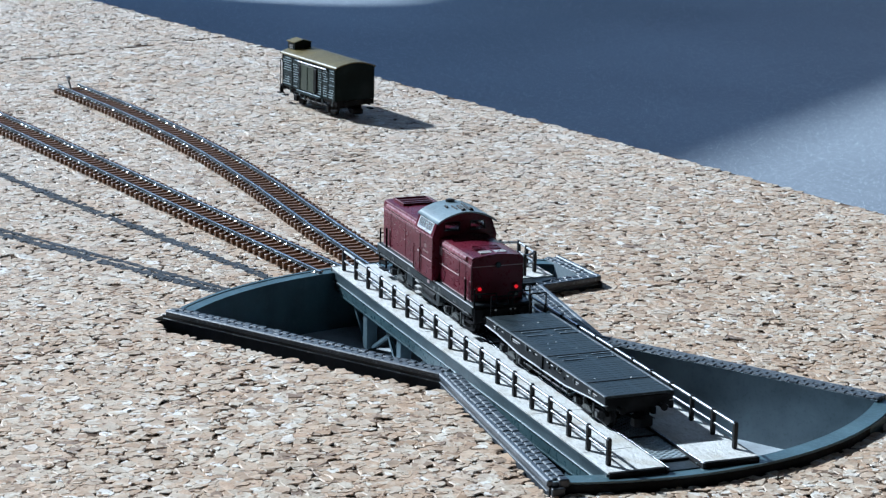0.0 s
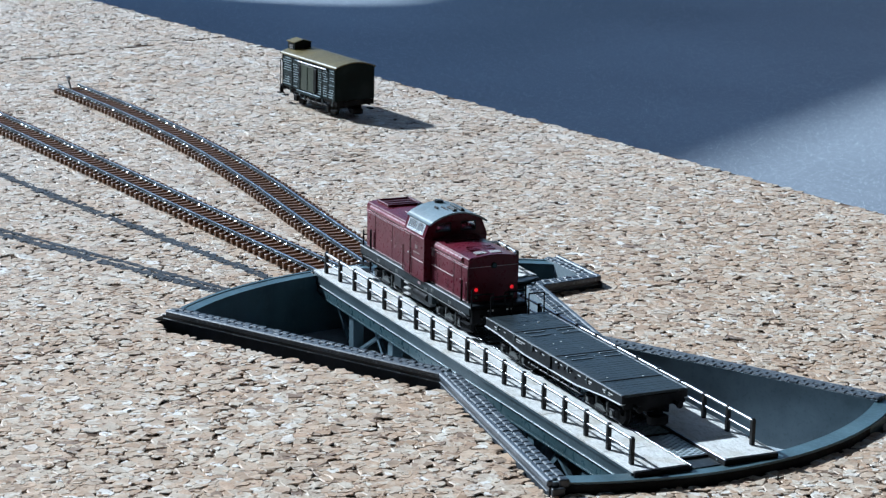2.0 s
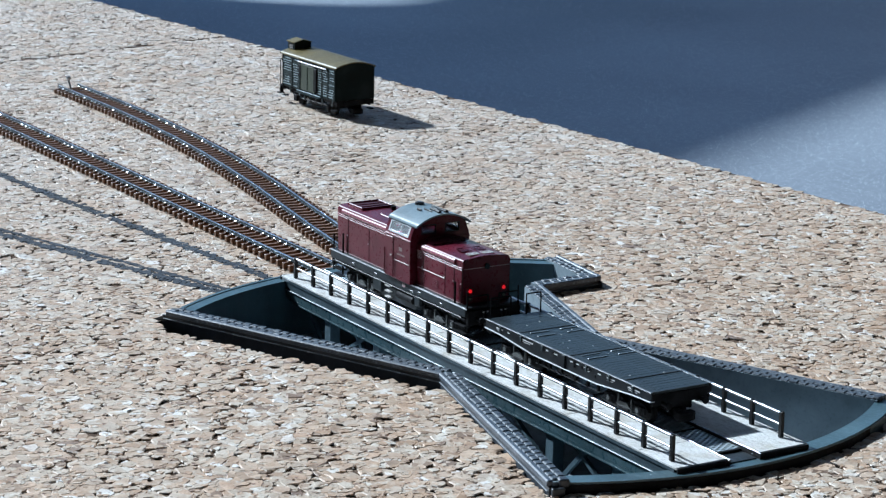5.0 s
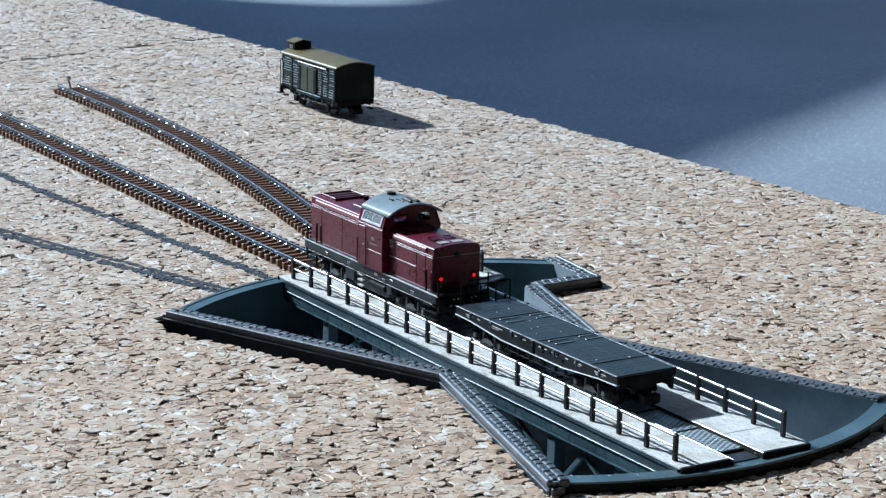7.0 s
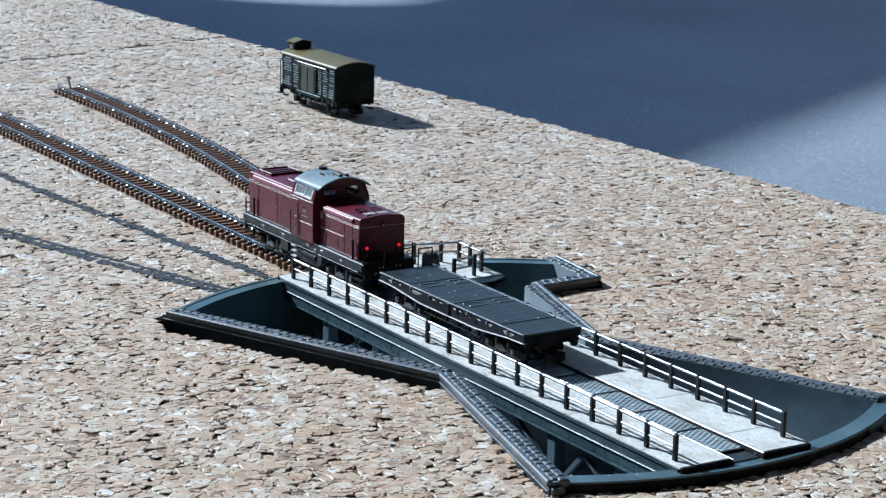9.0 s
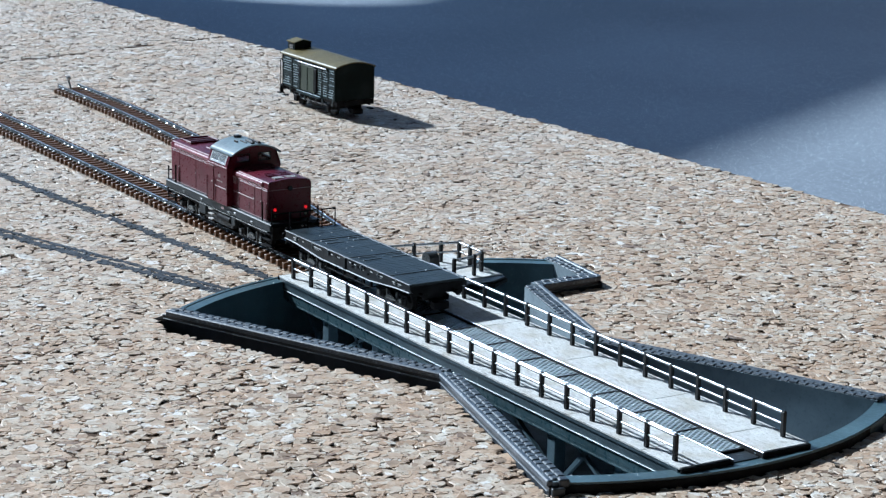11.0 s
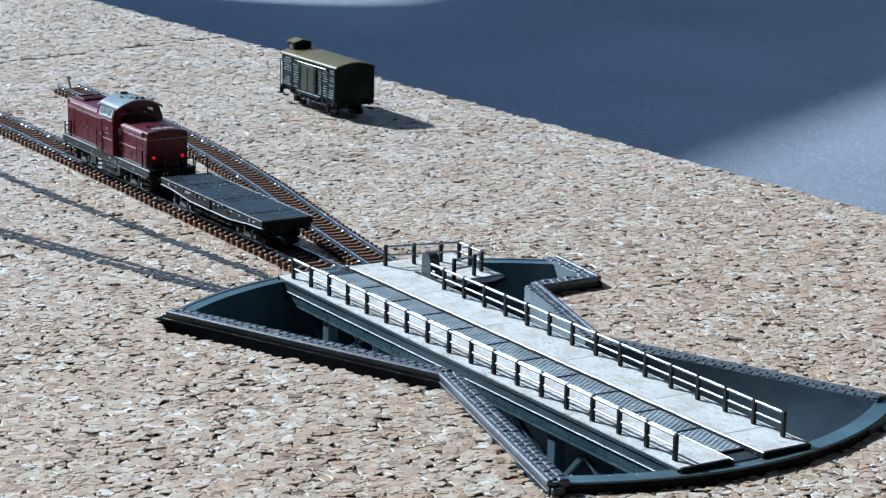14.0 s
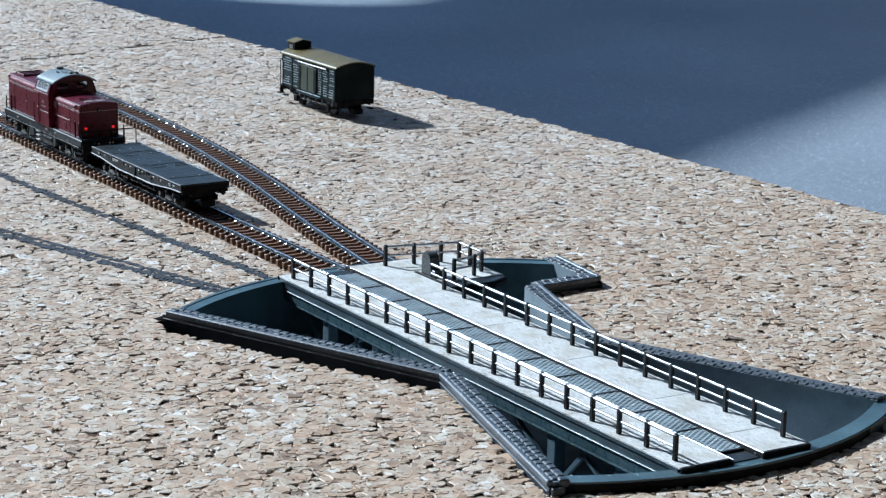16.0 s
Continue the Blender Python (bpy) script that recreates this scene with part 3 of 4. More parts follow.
def turntable_bridge():
    root = thing("turntable_bridge", "model turntable bridge with pale deck, grating and black railings", "turntable bridge")
    for side in (-1, 1):
        lo, hi = (-1.75, -0.452) if side < 0 else (0.452, 1.75)
        # deck boards in long panels
        cuts = [BX0, -5.6, -2.1, 1.35, 4.85, 7.6, BX1]
        for x0, x1 in zip(cuts, cuts[1:]):
            part("deck_panel", boxed(x0 + 0.006, x1 - 0.006, lo, hi, -0.055, 0.0, 0.01), DECK, root)
        girder(root, side)
        for x0, x1 in ((BX1, BX1 + 0.06), (BX0 - 0.06, BX0)):
            part("end_beam", boxed(x0, x1, lo, hi, -0.24, -0.012, 0.015), BLACK, root, "black end beam")
        part("rail", rail_profile(mesh(), [(BX0 - 0.1, 0), (BX1 + 0.08, 0)], side * 0.415, -0.16, ZB - 0.006, 0.026), IRON, root)
        part("rail_head", rod(mesh(), (BX0 - 0.1, side * 0.415, ZB - 0.014), (BX1 + 0.08, side * 0.415, ZB - 0.012), 0.012, 10), STEEL, root, "bright worn rail head")
        first = None
        for i in range(36):
            x = BX0 + 0.3 + i * 0.5
            if first is None:
                first = part("rail_clip", boxed(-0.016, 0.016, -0.018, 0.018, -0.08, -0.045, 0.006), WORNEDGE, root, "", (x, side * 0.35, 0))
            else:
                again(first, (x, side * 0.35, 0))
    part("underside", boxed(BX0 + 0.1, BX1 - 0.1, -1.5, 1.5, -0.5, -0.26), BLACK, root)
    part("end_plate", boxed(BX0, BX0 + 0.5, -0.36, 0.36, -0.2, -0.105), FRAMEGREY, root)
    part("end_plate", boxed(BX1 - 0.55, BX1, -0.36, 0.36, -0.2, -0.105), FRAMEGREY, root)
    # expanded metal between the rails, in panels
    n = 11
    x0, x1 = BX0 + 0.5, BX1 - 0.55
    for k in range(n):
        a, c = x0 + (x1 - x0) * k / n + 0.02, x0 + (x1 - x0) * (k + 1) / n - 0.02
        bm = boxed(a, c, -0.385, 0.385, -0.2, -0.1)
        part("grating_tray", bm, BLACK, root)
        bm = mesh()
        pitch, w, run = 0.14, 0.02, 0.5
        for s in (-1, 1):
            x = a - 1.3
            while x < c + 1.3:
                # each bar runs at a slant across the tray and is clipped to it
                p, q = [x, -0.38], [x + run, 0.38]
                if s < 0:
                    p, q = [x, 0.38], [x + run, -0.38]
                f0, f1 = max(0.0, (a - p[0]) / run), min(1.0, (c - p[0]) / run)
                if f1 - f0 > 0.05:
                    u = (p[0] + run * f0, p[1] + (q[1] - p[1]) * f0)
                    v = (p[0] + run * f1, p[1] + (q[1] - p[1]) * f1)
                    strip(bm, [u, v], -0.1, -0.065 - 0.002 * (s + 1), w)
                x += pitch
        tagged(part("grating", bm, GRATE, root, "grey expanded metal grating"), kind="stuff")
        part("grating_edge", boxed(c - 0.015, c + 0.055, -0.365, 0.365, -0.15, -0.055), BLACK, root)
    # railings
    near = [(i - 8.5, -1.56) for i in range(18)]
    far = [(i - 8.65, 1.48) for i in range(3, 18)]
    post_row(root, near), post_row(root, far)
    hand_rail(root, near[0], near[-1]), hand_rail(root, far[0], far[-1])
    # the attendant's platform with its own railing and control box
    part("platform", prism(mesh(), [(BX0, 1.757), (-6.35, 1.757), (-6.35, 3.8), (BX0, 3.8)], -0.06, -0.004), DECK, root, "pale platform deck")
    part("platform_grate", prism(mesh(), [(-6.34, 1.757), (-5.9, 1.757), (-5.9, 3.2), (-6.2, 3.8), (-6.34, 3.8)], -0.09, -0.03), FRAMEGREY, root, "dark grated landing")
    part("platform_edge", prism(mesh(), [(BX0 - 0.05, 1.8), (-5.82, 1.8), (-5.82, 3.22), (-6.2, 3.86), (BX0 - 0.05, 3.86)], -0.2, -0.095), BLACK, root)
    back = [(-8.6, 1.38), (-8.43, 2.2), (-8.3, 3.0), (-8.12, 3.49)]
    side = [(-7.5, 3.46), (-6.86, 3.43)]
    post_row(root, back), post_row(root, side)
    hand_rail(root, back[0], back[-1]), hand_rail(root, back[-1], side[-1])
    gate = [(-6.4, 2.25), (-6.56, 3.0)]
    post_row(root, gate)
    hand_rail(root, gate[0], gate[1]), hand_rail(root, gate[1], side[-1]), hand_rail(root, far[0], (-6.35, 1.5))
    prof = [(-7.42, 0.0), (-7.42, 0.42)] + [(-7.2 + 0.22 * math.cos(a), 0.42 + 0.22 * math.sin(a)) for a in [math.pi * (1 - k / 10) for k in range(1, 10)]] + [(-6.98, 0.42), (-6.92, 0.0)]
    part("control_box", prism(mesh(), prof, 1.84, 2.14, "y"), GREYBOX, root, "rounded grey control box")
    part("control_panel", boxed(-6.93, -6.75, 1.86, 2.1, 0.0, 0.2, 0.015), GREYBOX, root)
    part("box_foot", boxed(-7.6, -5.9, 1.72, 1.8, 0.002, 0.035), IRON, root)
    return root


# ---- vehicles: x forward, z from the rail's top ----


def wheelset(owner, x, r=0.27):
    """An axle with two flanged wheels; it turns about its own y axis."""
    bm = mesh()
    for s in (-1, 1):
        rod(bm, (0, s * 0.37, 0), (0, s * 0.47, 0), r, 20)
        rod(bm, (0, s * 0.335, 0), (0, s * 0.37, 0), r + 0.035, 20)
        for k in range(6):
            a = k * math.pi / 3
            rod(bm, (0.14 * math.cos(a), s * 0.46, 0.14 * math.sin(a)), (0.14 * math.cos(a), s * 0.475, 0.14 * math.sin(a)), 0.03, 6)
    rod(bm, (0, -0.5, 0), (0, 0.5, 0), 0.05, 8)
    return part("wheelset", bm, BLACK, owner, "blackened axle with two wheels", (x, 0, r))


def bogie(owner, x, wheelbase, r):
    bm = mesh()
    for s in (-1, 1):
        y0, y1 = (0.52, 0.6) if s > 0 else (-0.6, -0.52)
        h = wheelbase / 2
        prism(bm, [(x - h - 0.3, 0.28), (x - h - 0.15, 0.42), (x - 0.25, 0.42), (x, 0.3), (x + 0.25, 0.42), (x + h + 0.15, 0.42), (x + h + 0.3, 0.28), (x + h - 0.15, 0.2), (x, 0.16), (x - h + 0.15, 0.2)], y0, y1, "y")
        for q in (-h, h):
            box(bm, x + q - 0.11, x + q + 0.11, s * 0.64 - 0.05, s * 0.64 + 0.05, 0.17, 0.36, 0.02)
            for c in (-0.16, 0.16):
                rod(bm, (x + q + c, s * 0.63, 0.2), (x + q + c, s * 0.63, 0.36), 0.045, 8)
        box(bm, x - 0.2, x + 0.2, s * 0.62 - 0.06, s * 0.62 + 0.06, 0.12, 0.2, 0.02)
    box(bm, x - 0.3, x + 0.3, -0.5, 0.5, 0.2, 0.42)
    frame_part = part("bogie_frame", bm, BLACK, owner, "black bogie frame")
    for s in (-1, 1):
        for q in (-wheelbase / 2, wheelbase / 2):
            part("axle_cover", rod(mesh(), (x + q, s * 0.68, 0.27), (x + q, s * 0.71, 0.27), 0.06, 10), GREYBOX, frame_part, "worn grey axle cover")
            part("brake_hanger", boxed(x + q * 0.45 - 0.02, x + q * 0.45 + 0.02, *sorted((s * 0.6, s * 0.64)), 0.1, 0.42), GREYBOX, frame_part)
        for k in range(4):
            part("spring_leaf", boxed(x - 0.26 + 0.045 * k, x + 0.26 - 0.045 * k, *sorted((s * 0.6, s * 0.67)), 0.2 + 0.028 * k, 0.222 + 0.028 * k), GREYBOX, frame_part)
        part("brake_rod", rod(mesh(), (x - wheelbase / 2 - 0.25, s * 0.6, 0.12), (x + wheelbase / 2 + 0.25, s * 0.6, 0.12), 0.016, 6), GREYBOX, frame_part)
    return [wheelset(owner, x - wheelbase / 2, r), wheelset(owner, x + wheelbase / 2, r)]


def buffers(owner, x, way, z=0.56):
    for s in (-1, 1):
        bm = rod(mesh(), (x, s * 0.5, z), (x + way * 0.22, s * 0.5, z), 0.05, 10)
        rod(bm, (x + way * 0.2, s * 0.5, z), (x + way * 0.24, s * 0.5, z), 0.08, 14)
        part("buffer", bm, BLACK, owner)
    bm = boxed(*sorted((x - way * 0.2, x + way * 0.1)), -0.08, 0.08, z - 0.32, z - 0.22, 0.02)
    nose = [(x + way * 0.06, -0.22), (x + way * 0.24, -0.22), (x + way * 0.31, -0.1), (x + way * 0.31, 0.1), (x + way * 0.24, 0.22), (x + way * 0.06, 0.22)]
    prism(bm, nose, z - 0.38, z - 0.2)
    part("coupler", bm, BLACK, owner, "black rounded coupler block")


def hood_outline(half, base, shoulder, crown, r):
    """Cross-section of an engine hood: upright sides, rounded shoulders, a flat crown."""
    pts = [(-half, base), (-half, shoulder - 0.03)]
    for k in range(1, 5):
        a = math.pi - k / 4 * math.pi / 2 * 0.8
        pts.append((-half + r + r * math.cos(a), shoulder - 0.03 + r * math.sin(a)))
    y0, z0 = pts[-1]
    for f in (0.3, 0.6, 0.85):
        pts.append((y0 * (1 - f), z0 + (crown - z0) * math.sin(f * math.pi / 2)))
    return pts + [(-y, z) for y, z in pts[::-1]]


def locomotive():
    e = thing("diesel_locomotive", "wine-red model diesel locomotive with a silver-grey cab roof", "locomotive")
    FB = 0.88
    # frame with a sloped skirt between the bogies
    part("frame", boxed(-3.5, 3.42, -0.8, 0.8, 0.64, FB, 0.02), FRAMEGREY, e, "slate-grey running plate")
    part("sole_bar", boxed(-3.4, 3.4, -0.72, 0.72, 0.5, 0.62), BLACK, e)
    for s in (-1, 1):
        part("buffer_beam", boxed(min(s * 3.42, s * 3.5), max(s * 3.42, s * 3.5), -0.76, 0.76, 0.44, 0.8, 0.015), BLACK, e)
        buffers(e, s * 3.5, s, 0.6)
        part("frame_line", boxed(-3.5, 3.5, s * 0.803 - 0.004, s * 0.803 + 0.006, 0.85, 0.876), EDGEGREY, e, "pale line along the frame")
        prof = [(-1.25, 0.62), (1.25, 0.62), (0.85, 0.2), (-0.85, 0.2)]
        part("fuel_tank", prism(mesh(), prof, *sorted((s * 0.4, s * 0.7)), "y"), FRAMEGREY, e, "grey tank between the bogies")
        for k in range(3):
            part("step", boxed(-0.55, -0.3, *sorted((s * 0.7, s * 0.8)), 0.24 + 0.15 * k, 0.27 + 0.15 * k), TRIM, e)
        for x0, x1, z0, z1 in ((-3.1, -2.75, 0.52, 0.62), (-1.2, -0.75, 0.3, 0.62), (0.95, 1.2, 0.36, 0.62), (2.75, 3.1, 0.52, 0.62)):
            part("equipment_box", boxed(x0, x1, *sorted((s * 0.64, s * 0.79)), z0, z1, 0.02), FRAMEGREY, e)
        part("air_tank", rod(mesh(), (0.05, s * 0.72, 0.44), (0.85, s * 0.72, 0.44), 0.1, 14), BLACK, e, "black air tank")
        for x, z in ((0.35, 0.78), (0.75, 0.7), (1.15, 0.76), (-1.1, 0.74), (-2.3, 0.74), (2.2, 0.72)):
            part("frame_plate", boxed(x, x + 0.16, *sorted((s * 0.8, s * 0.81)), z - 0.06, z + 0.02, 0.004), LINE if x == 0.35 else GREYBOX, e)
        part("pipe", rod(mesh(), (-3.3, s * 0.78, 0.6), (3.2, s * 0.78, 0.6), 0.016, 6), GREYBOX, e)
    # hoods: front short and lower, rear long and higher
    def hood(x0, x1, half, shoulder, crown, name):
        bm = prism(mesh(), hood_outline(half, FB, shoulder, crown, 0.085), x0, x1, "x")
        ends = [ed for ed in bm.edges if abs(ed.verts[0].co.x - ed.verts[1].co.x) < 1e-6 and max(v.co.z for v in ed.verts) > FB + 0.01]
        bmesh.ops.bevel(bm, geom=ends, offset=0.035, segments=2, affect="EDGES")
        return part(name, rounded(bm), RED, e)
    h1 = hood(0.86, 3.1, 0.685, 1.95, 2.07, "front_hood")
    h2 = hood(-3.32, -0.42, 0.69, 2.06, 2.13, "rear_hood")
    for hd, x0, x1, half, sh, seams in ((h1, 0.86, 3.1, 0.685, 1.95, (0.35, 1.42, 1.85)), (h2, -3.32, -0.42, 0.69, 2.04, (0.62, 1.75))):
        cuts = (0.03, *seams, x1 - x0 - 0.03)
        for s in (-1, 1):
            for k, (u, v) in enumerate(zip(cuts, cuts[1:])):
                a, c = x0 + u, x0 + v
                door = part("hood_door", boxed(a + 0.014, c - 0.014, *sorted((s * (half - 0.01), s * (half + 0.012))), FB + 0.06, sh - 0.2, 0.008), RED, hd)
                part("door_gap", boxed(c - 0.013, c + 0.013, *sorted((s * (half - 0.004), s * (half + 0.003))), FB + 0.03, sh - 0.17), BLACK, hd)
                part("latch", boxed(c - 0.06, c - 0.035, *sorted((s * half, s * (half + 0.022))), FB + 0.5, FB + 0.53), TRIM, door)
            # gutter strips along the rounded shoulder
            part("gutter", rod(mesh(), (x0 + 0.02, s * (half + 0.002), sh - 0.165), (x1 - 0.03, s * (half + 0.002), sh - 0.165), 0.022, 10), GLINTRED, hd)
            part("shoulder_cover", rod(mesh(), (x0 + 0.3, s * (half - 0.03), sh - 0.06), (x1 - (0.35 if hd is h1 else 0.04), s * (half - 0.03), sh - 0.06), 0.085, 14), GLINTRED, hd, "rounded shoulder cover")
            part("crown_seam", rod(mesh(), (x0 + 0.05, s * (half - 0.17), sh + 0.055), (x1 - 0.05, s * (half - 0.17), sh + 0.035), 0.016, 8), RED, hd)
            part("low_line", boxed(x0, x1, *sorted((s * (half - 0.004), s * (half + 0.010))), FB + 0.01, FB + 0.03), LINE, hd)
    for s in (-1, 1):
        part("side_line", rod(mesh(), (0.95, s * 0.7, 1.36), (2.25, s * 0.7, 1.36), 0.014, 8), LINE, h1, "thin pale line with edge shine in its colour")
        for x in (1.05, 1.7):
            bm = mesh()
            for k in range(5):
                box(bm, x, x + 0.26, *sorted((s * 0.69, s * 0.712)), 1.03 + 0.045 * k, 1.055 + 0.045 * k)
            part("louvre", bm, RED, h1)
        bm = mesh()
        for k in range(6):
            box(bm, 0.93, 1.12, *sorted((s * 0.69, s * 0.712)), 1.6 + 0.036 * k, 1.618 + 0.036 * k)
        part("intake_louvre", bm, LINE if s < 0 else RED, h1)
    # fan grilles and hatches on the crowns
    for x in (2.35, 2.74):
        for y in (-0.3, 0.1):
            bm = mesh()
            for k in range(5):
                box(bm, x + 0.045 * k, x + 0.025 + 0.045 * k, y - 0.1, y + 0.2, 2.05, 2.078)
            part("roof_louvre", bm, TRIM if x > 2.5 else RED, h1, "pale roof louvres" if x > 2.5 else "")
    for x in (1.5, 2.2):
        part("roof_seam", boxed(x, x + 0.016, -0.34, 0.34, 2.03, 2.074), RED, h1)
    bm = mesh()
    for x0, x1, y0, y1 in ((-3.15, -2.35, -0.48, -0.43), (-3.15, -2.35, 0.43, 0.48), (-3.15, -3.1, -0.48, 0.48), (-2.4, -2.35, -0.48, 0.48)):
        box(bm, x0, x1, y0, y1, 2.08, 2.185, 0.01)
    part("fan_frame", bm, RED, h2, "raised wine-red fan frame")
    part("fan_mesh", boxed(-3.1, -2.4, -0.43, 0.43, 2.08, 2.145), MAROON, h2, "dark maroon fan mesh")
    for k in range(2):
        part("fan_bar", boxed(-2.88 + 0.24 * k, -2.85 + 0.24 * k, -0.43, 0.43, 2.13, 2.165), RED, h2)
    part("exhaust", rod(mesh(), (-2.05, 0.3, 2.07), (-2.05, 0.3, 2.23), 0.07, 12), BLACK, h2)
    part("filler_hatch", boxed(-1.75, -0.75, -0.28, 0.28, 2.1, 2.145, 0.015), RED, h2)
    # end face of the front hood: seam, lamps
    for hd, x, w, top in ((h1, 3.1, 1, 1.81), (h2, -3.32, -1, 1.9)):
        part("face_line", boxed(*sorted((x, x + w * 0.008)), -0.66, 0.66, top - 0.05, top - 0.034), LINE, hd)
        part("lamp_ring", rod(mesh(), (x, 0, top - 0.02), (x + w * 0.035, 0, top - 0.02), 0.075, 16), BLACK, hd)
        part("headlamp", rod(mesh(), (x, 0, top - 0.02), (x + w * 0.045, 0, top - 0.02), 0.05, 14), DARKGLASS, hd, "unlit headlamp")
        for s in (-1, 1):
            part("lamp_ring", rod(mesh(), (x, s * 0.49, FB + 0.14), (x + w * 0.04, s * 0.49, FB + 0.14), 0.065, 14), BLACK, hd)
            part("headlamp", rod(mesh(), (x, s * 0.49, FB + 0.14), (x + w * 0.05, s * 0.49, FB + 0.14), 0.04, 12), LAMPGLASS, hd, "clear lamp")
            lamp = REDLAMP if w > 0 else LAMPGLASS
            part("tail_light", rod(mesh(), (x, s * 0.49, FB + 0.33), (x + w * 0.05, s * 0.49, FB + 0.33), 0.048, 12), lamp, hd, "glowing red tail light" if w > 0 else "unlit tail light")
            part("lamp_bracket", boxed(*sorted((x, x + w * 0.03)), s * 0.49 - 0.085, s * 0.49 + 0.085, FB + 0.05, FB + 0.42, 0.01), RED, hd)
    # cab: a closed lower half, and a glazed upper half of pillars and rails under the roof
    CX0, CX1, CW = -0.42, 0.86, 0.88
    Z0, Z1 = 2.04, 2.42
    cab = part("cab", boxed(CX0, CX1, -CW, CW, FB, Z0, 0.012), RED, e, "wine-red cab")

    def lean(z):
        return CW - 0.14 * (z - Z0) / (Z1 - Z0)

    def leaning(bm, x0, x1, z0, z1, s, outer, inner):
        """A piece of the leaning side wall."""
        vs = [[bm.verts.new((x, s * (lean(z) + d), z)) for x, z in ((x0, z0), (x1, z0), (x1, z1), (x0, z1))] for d in (outer, -inner)]
        bm.faces.new(vs[0]), bm.faces.new(vs[1][::-1])
        for i in range(4):
            j = (i + 1) % 4
            bm.faces.new((vs[0][i], vs[0][j], vs[1][j], vs[1][i]))
        return bm

    WX0, WX1, WZ0, WZ1 = -0.26, 0.72, 2.09, 2.37
    for s in (-1, 1):
        bm = mesh()
        leaning(bm, CX0, WX0, Z0, Z1, s, 0.0, 0.06), leaning(bm, WX1, CX1, Z0, Z1, s, 0.0, 0.06)
        leaning(bm, WX0, WX1, Z0, WZ0, s, 0.0, 0.06), leaning(bm, WX0, WX1, WZ1, Z1 + 0.05, s, 0.0, 0.06)
        part("window_wall", bm, RED, cab)
        bm = mesh()
        t = 0.045
        leaning(bm, WX0 - 0.01, WX0 + t, WZ0 - 0.01, WZ1 + 0.01, s, 0.016, 0.03), leaning(bm, WX1 - t, WX1 + 0.01, WZ0 - 0.01, WZ1 + 0.01, s, 0.016, 0.03)
        leaning(bm, WX0 + t, WX1 - t, WZ0 - 0.01, WZ0 + t * 0.8, s, 0.016, 0.03), leaning(bm, WX0 + t, WX1 - t, WZ1 - t * 0.8, WZ1 + 0.01, s, 0.016, 0.03)
        w = part("window_frame", bm, FRAMEBRIGHT, cab, "bright window frame")
        part("mullion", leaning(mesh(), 0.27, 0.3, WZ0 + 0.03, WZ1 - 0.03, s, 0.01, 0.03), FRAMEBRIGHT, w)
        for x0, x1 in ((WX0 + 0.04, 0.27), (0.3, WX1 - 0.04)):
            p = part("pane", leaning(mesh(), x0, x1, WZ0 + 0.03, WZ1 - 0.03, s, 0.004, 0.004), SIDEPANE, w, "dusty pane")
            p.visible_shadow = False
        part("waist_line", rod(mesh(), (CX0, s * CW, 2.0), (CX1, s * CW, 2.0), 0.02, 10), GLINTRED, cab)
        part("waist_line", rod(mesh(), (0.06, s * (CW + 0.002), 1.38), (CX1 - 0.05, s * (CW + 0.002), 1.38), 0.014, 8), LINE, cab)
        part("cab_door", boxed(CX0 + 0.09, 0.0, *sorted((s * (CW - 0.004), s * (CW + 0.014))), FB + 0.03, 1.95, 0.008), RED, cab)
        part("door_gap", boxed(0.004, 0.026, *sorted((s * (CW - 0.004), s * (CW + 0.003))), FB + 0.02, 1.95), BLACK, cab)
        part("door_handle", boxed(-0.1, -0.04, *sorted((s * CW, s * (CW + 0.04))), 1.46, 1.49), TRIM, cab, "small bright door handle")
        for x in (0.05, CX0 + 0.03):
            part("door_rail", rod(mesh(), (x, s * (CW + 0.03), FB + 0.06), (x, s * (CW + 0.03), FB + 0.72), 0.016, 6), RED, cab)
        part("emblem", boxed(0.3, 0.44, *sorted((s * (CW - 0.004), s * (CW + 0.006))), 1.66, 1.75), NUMBERS, cab)
        part("number_bar", boxed(0.2, 0.58, *sorted((s * (CW - 0.004), s * (CW + 0.006))), 1.54, 1.575), NUMBERS, cab)
    # end walls with two windows each, under the arch of the roof
    def crown(y):
        return Z1 + 0.01 + 0.2 * math.cos(y / 0.76 * math.pi / 2) ** 0.8
    for x, w in ((CX1, 1), (CX0, -1)):
        x0, x1 = sorted((x, x - w * 0.05))
        bm = box(mesh(), x0, x1, -0.85, 0.85, Z0, 2.16)
        prism(bm, [(-0.14, 2.16), (0.14, 2.16), (0.14, 2.42), (-0.14, 2.42)], x0, x1, "x")
        arch = [(-0.74 + 1.48 * k / 12, crown(-0.74 + 1.48 * k / 12)) for k in range(13)]
        prism(bm, [(0.74, 2.4), (-0.74, 2.4), *arch], x0, x1, "x")
        for s in (-1, 1):
            prism(bm, [(s * 0.58, 2.16), (s * lean(2.16), 2.16), (s * lean(2.4), 2.4), (s * 0.52, 2.4)], x0, x1, "x")
        part("end_wall", bm, RED, cab)
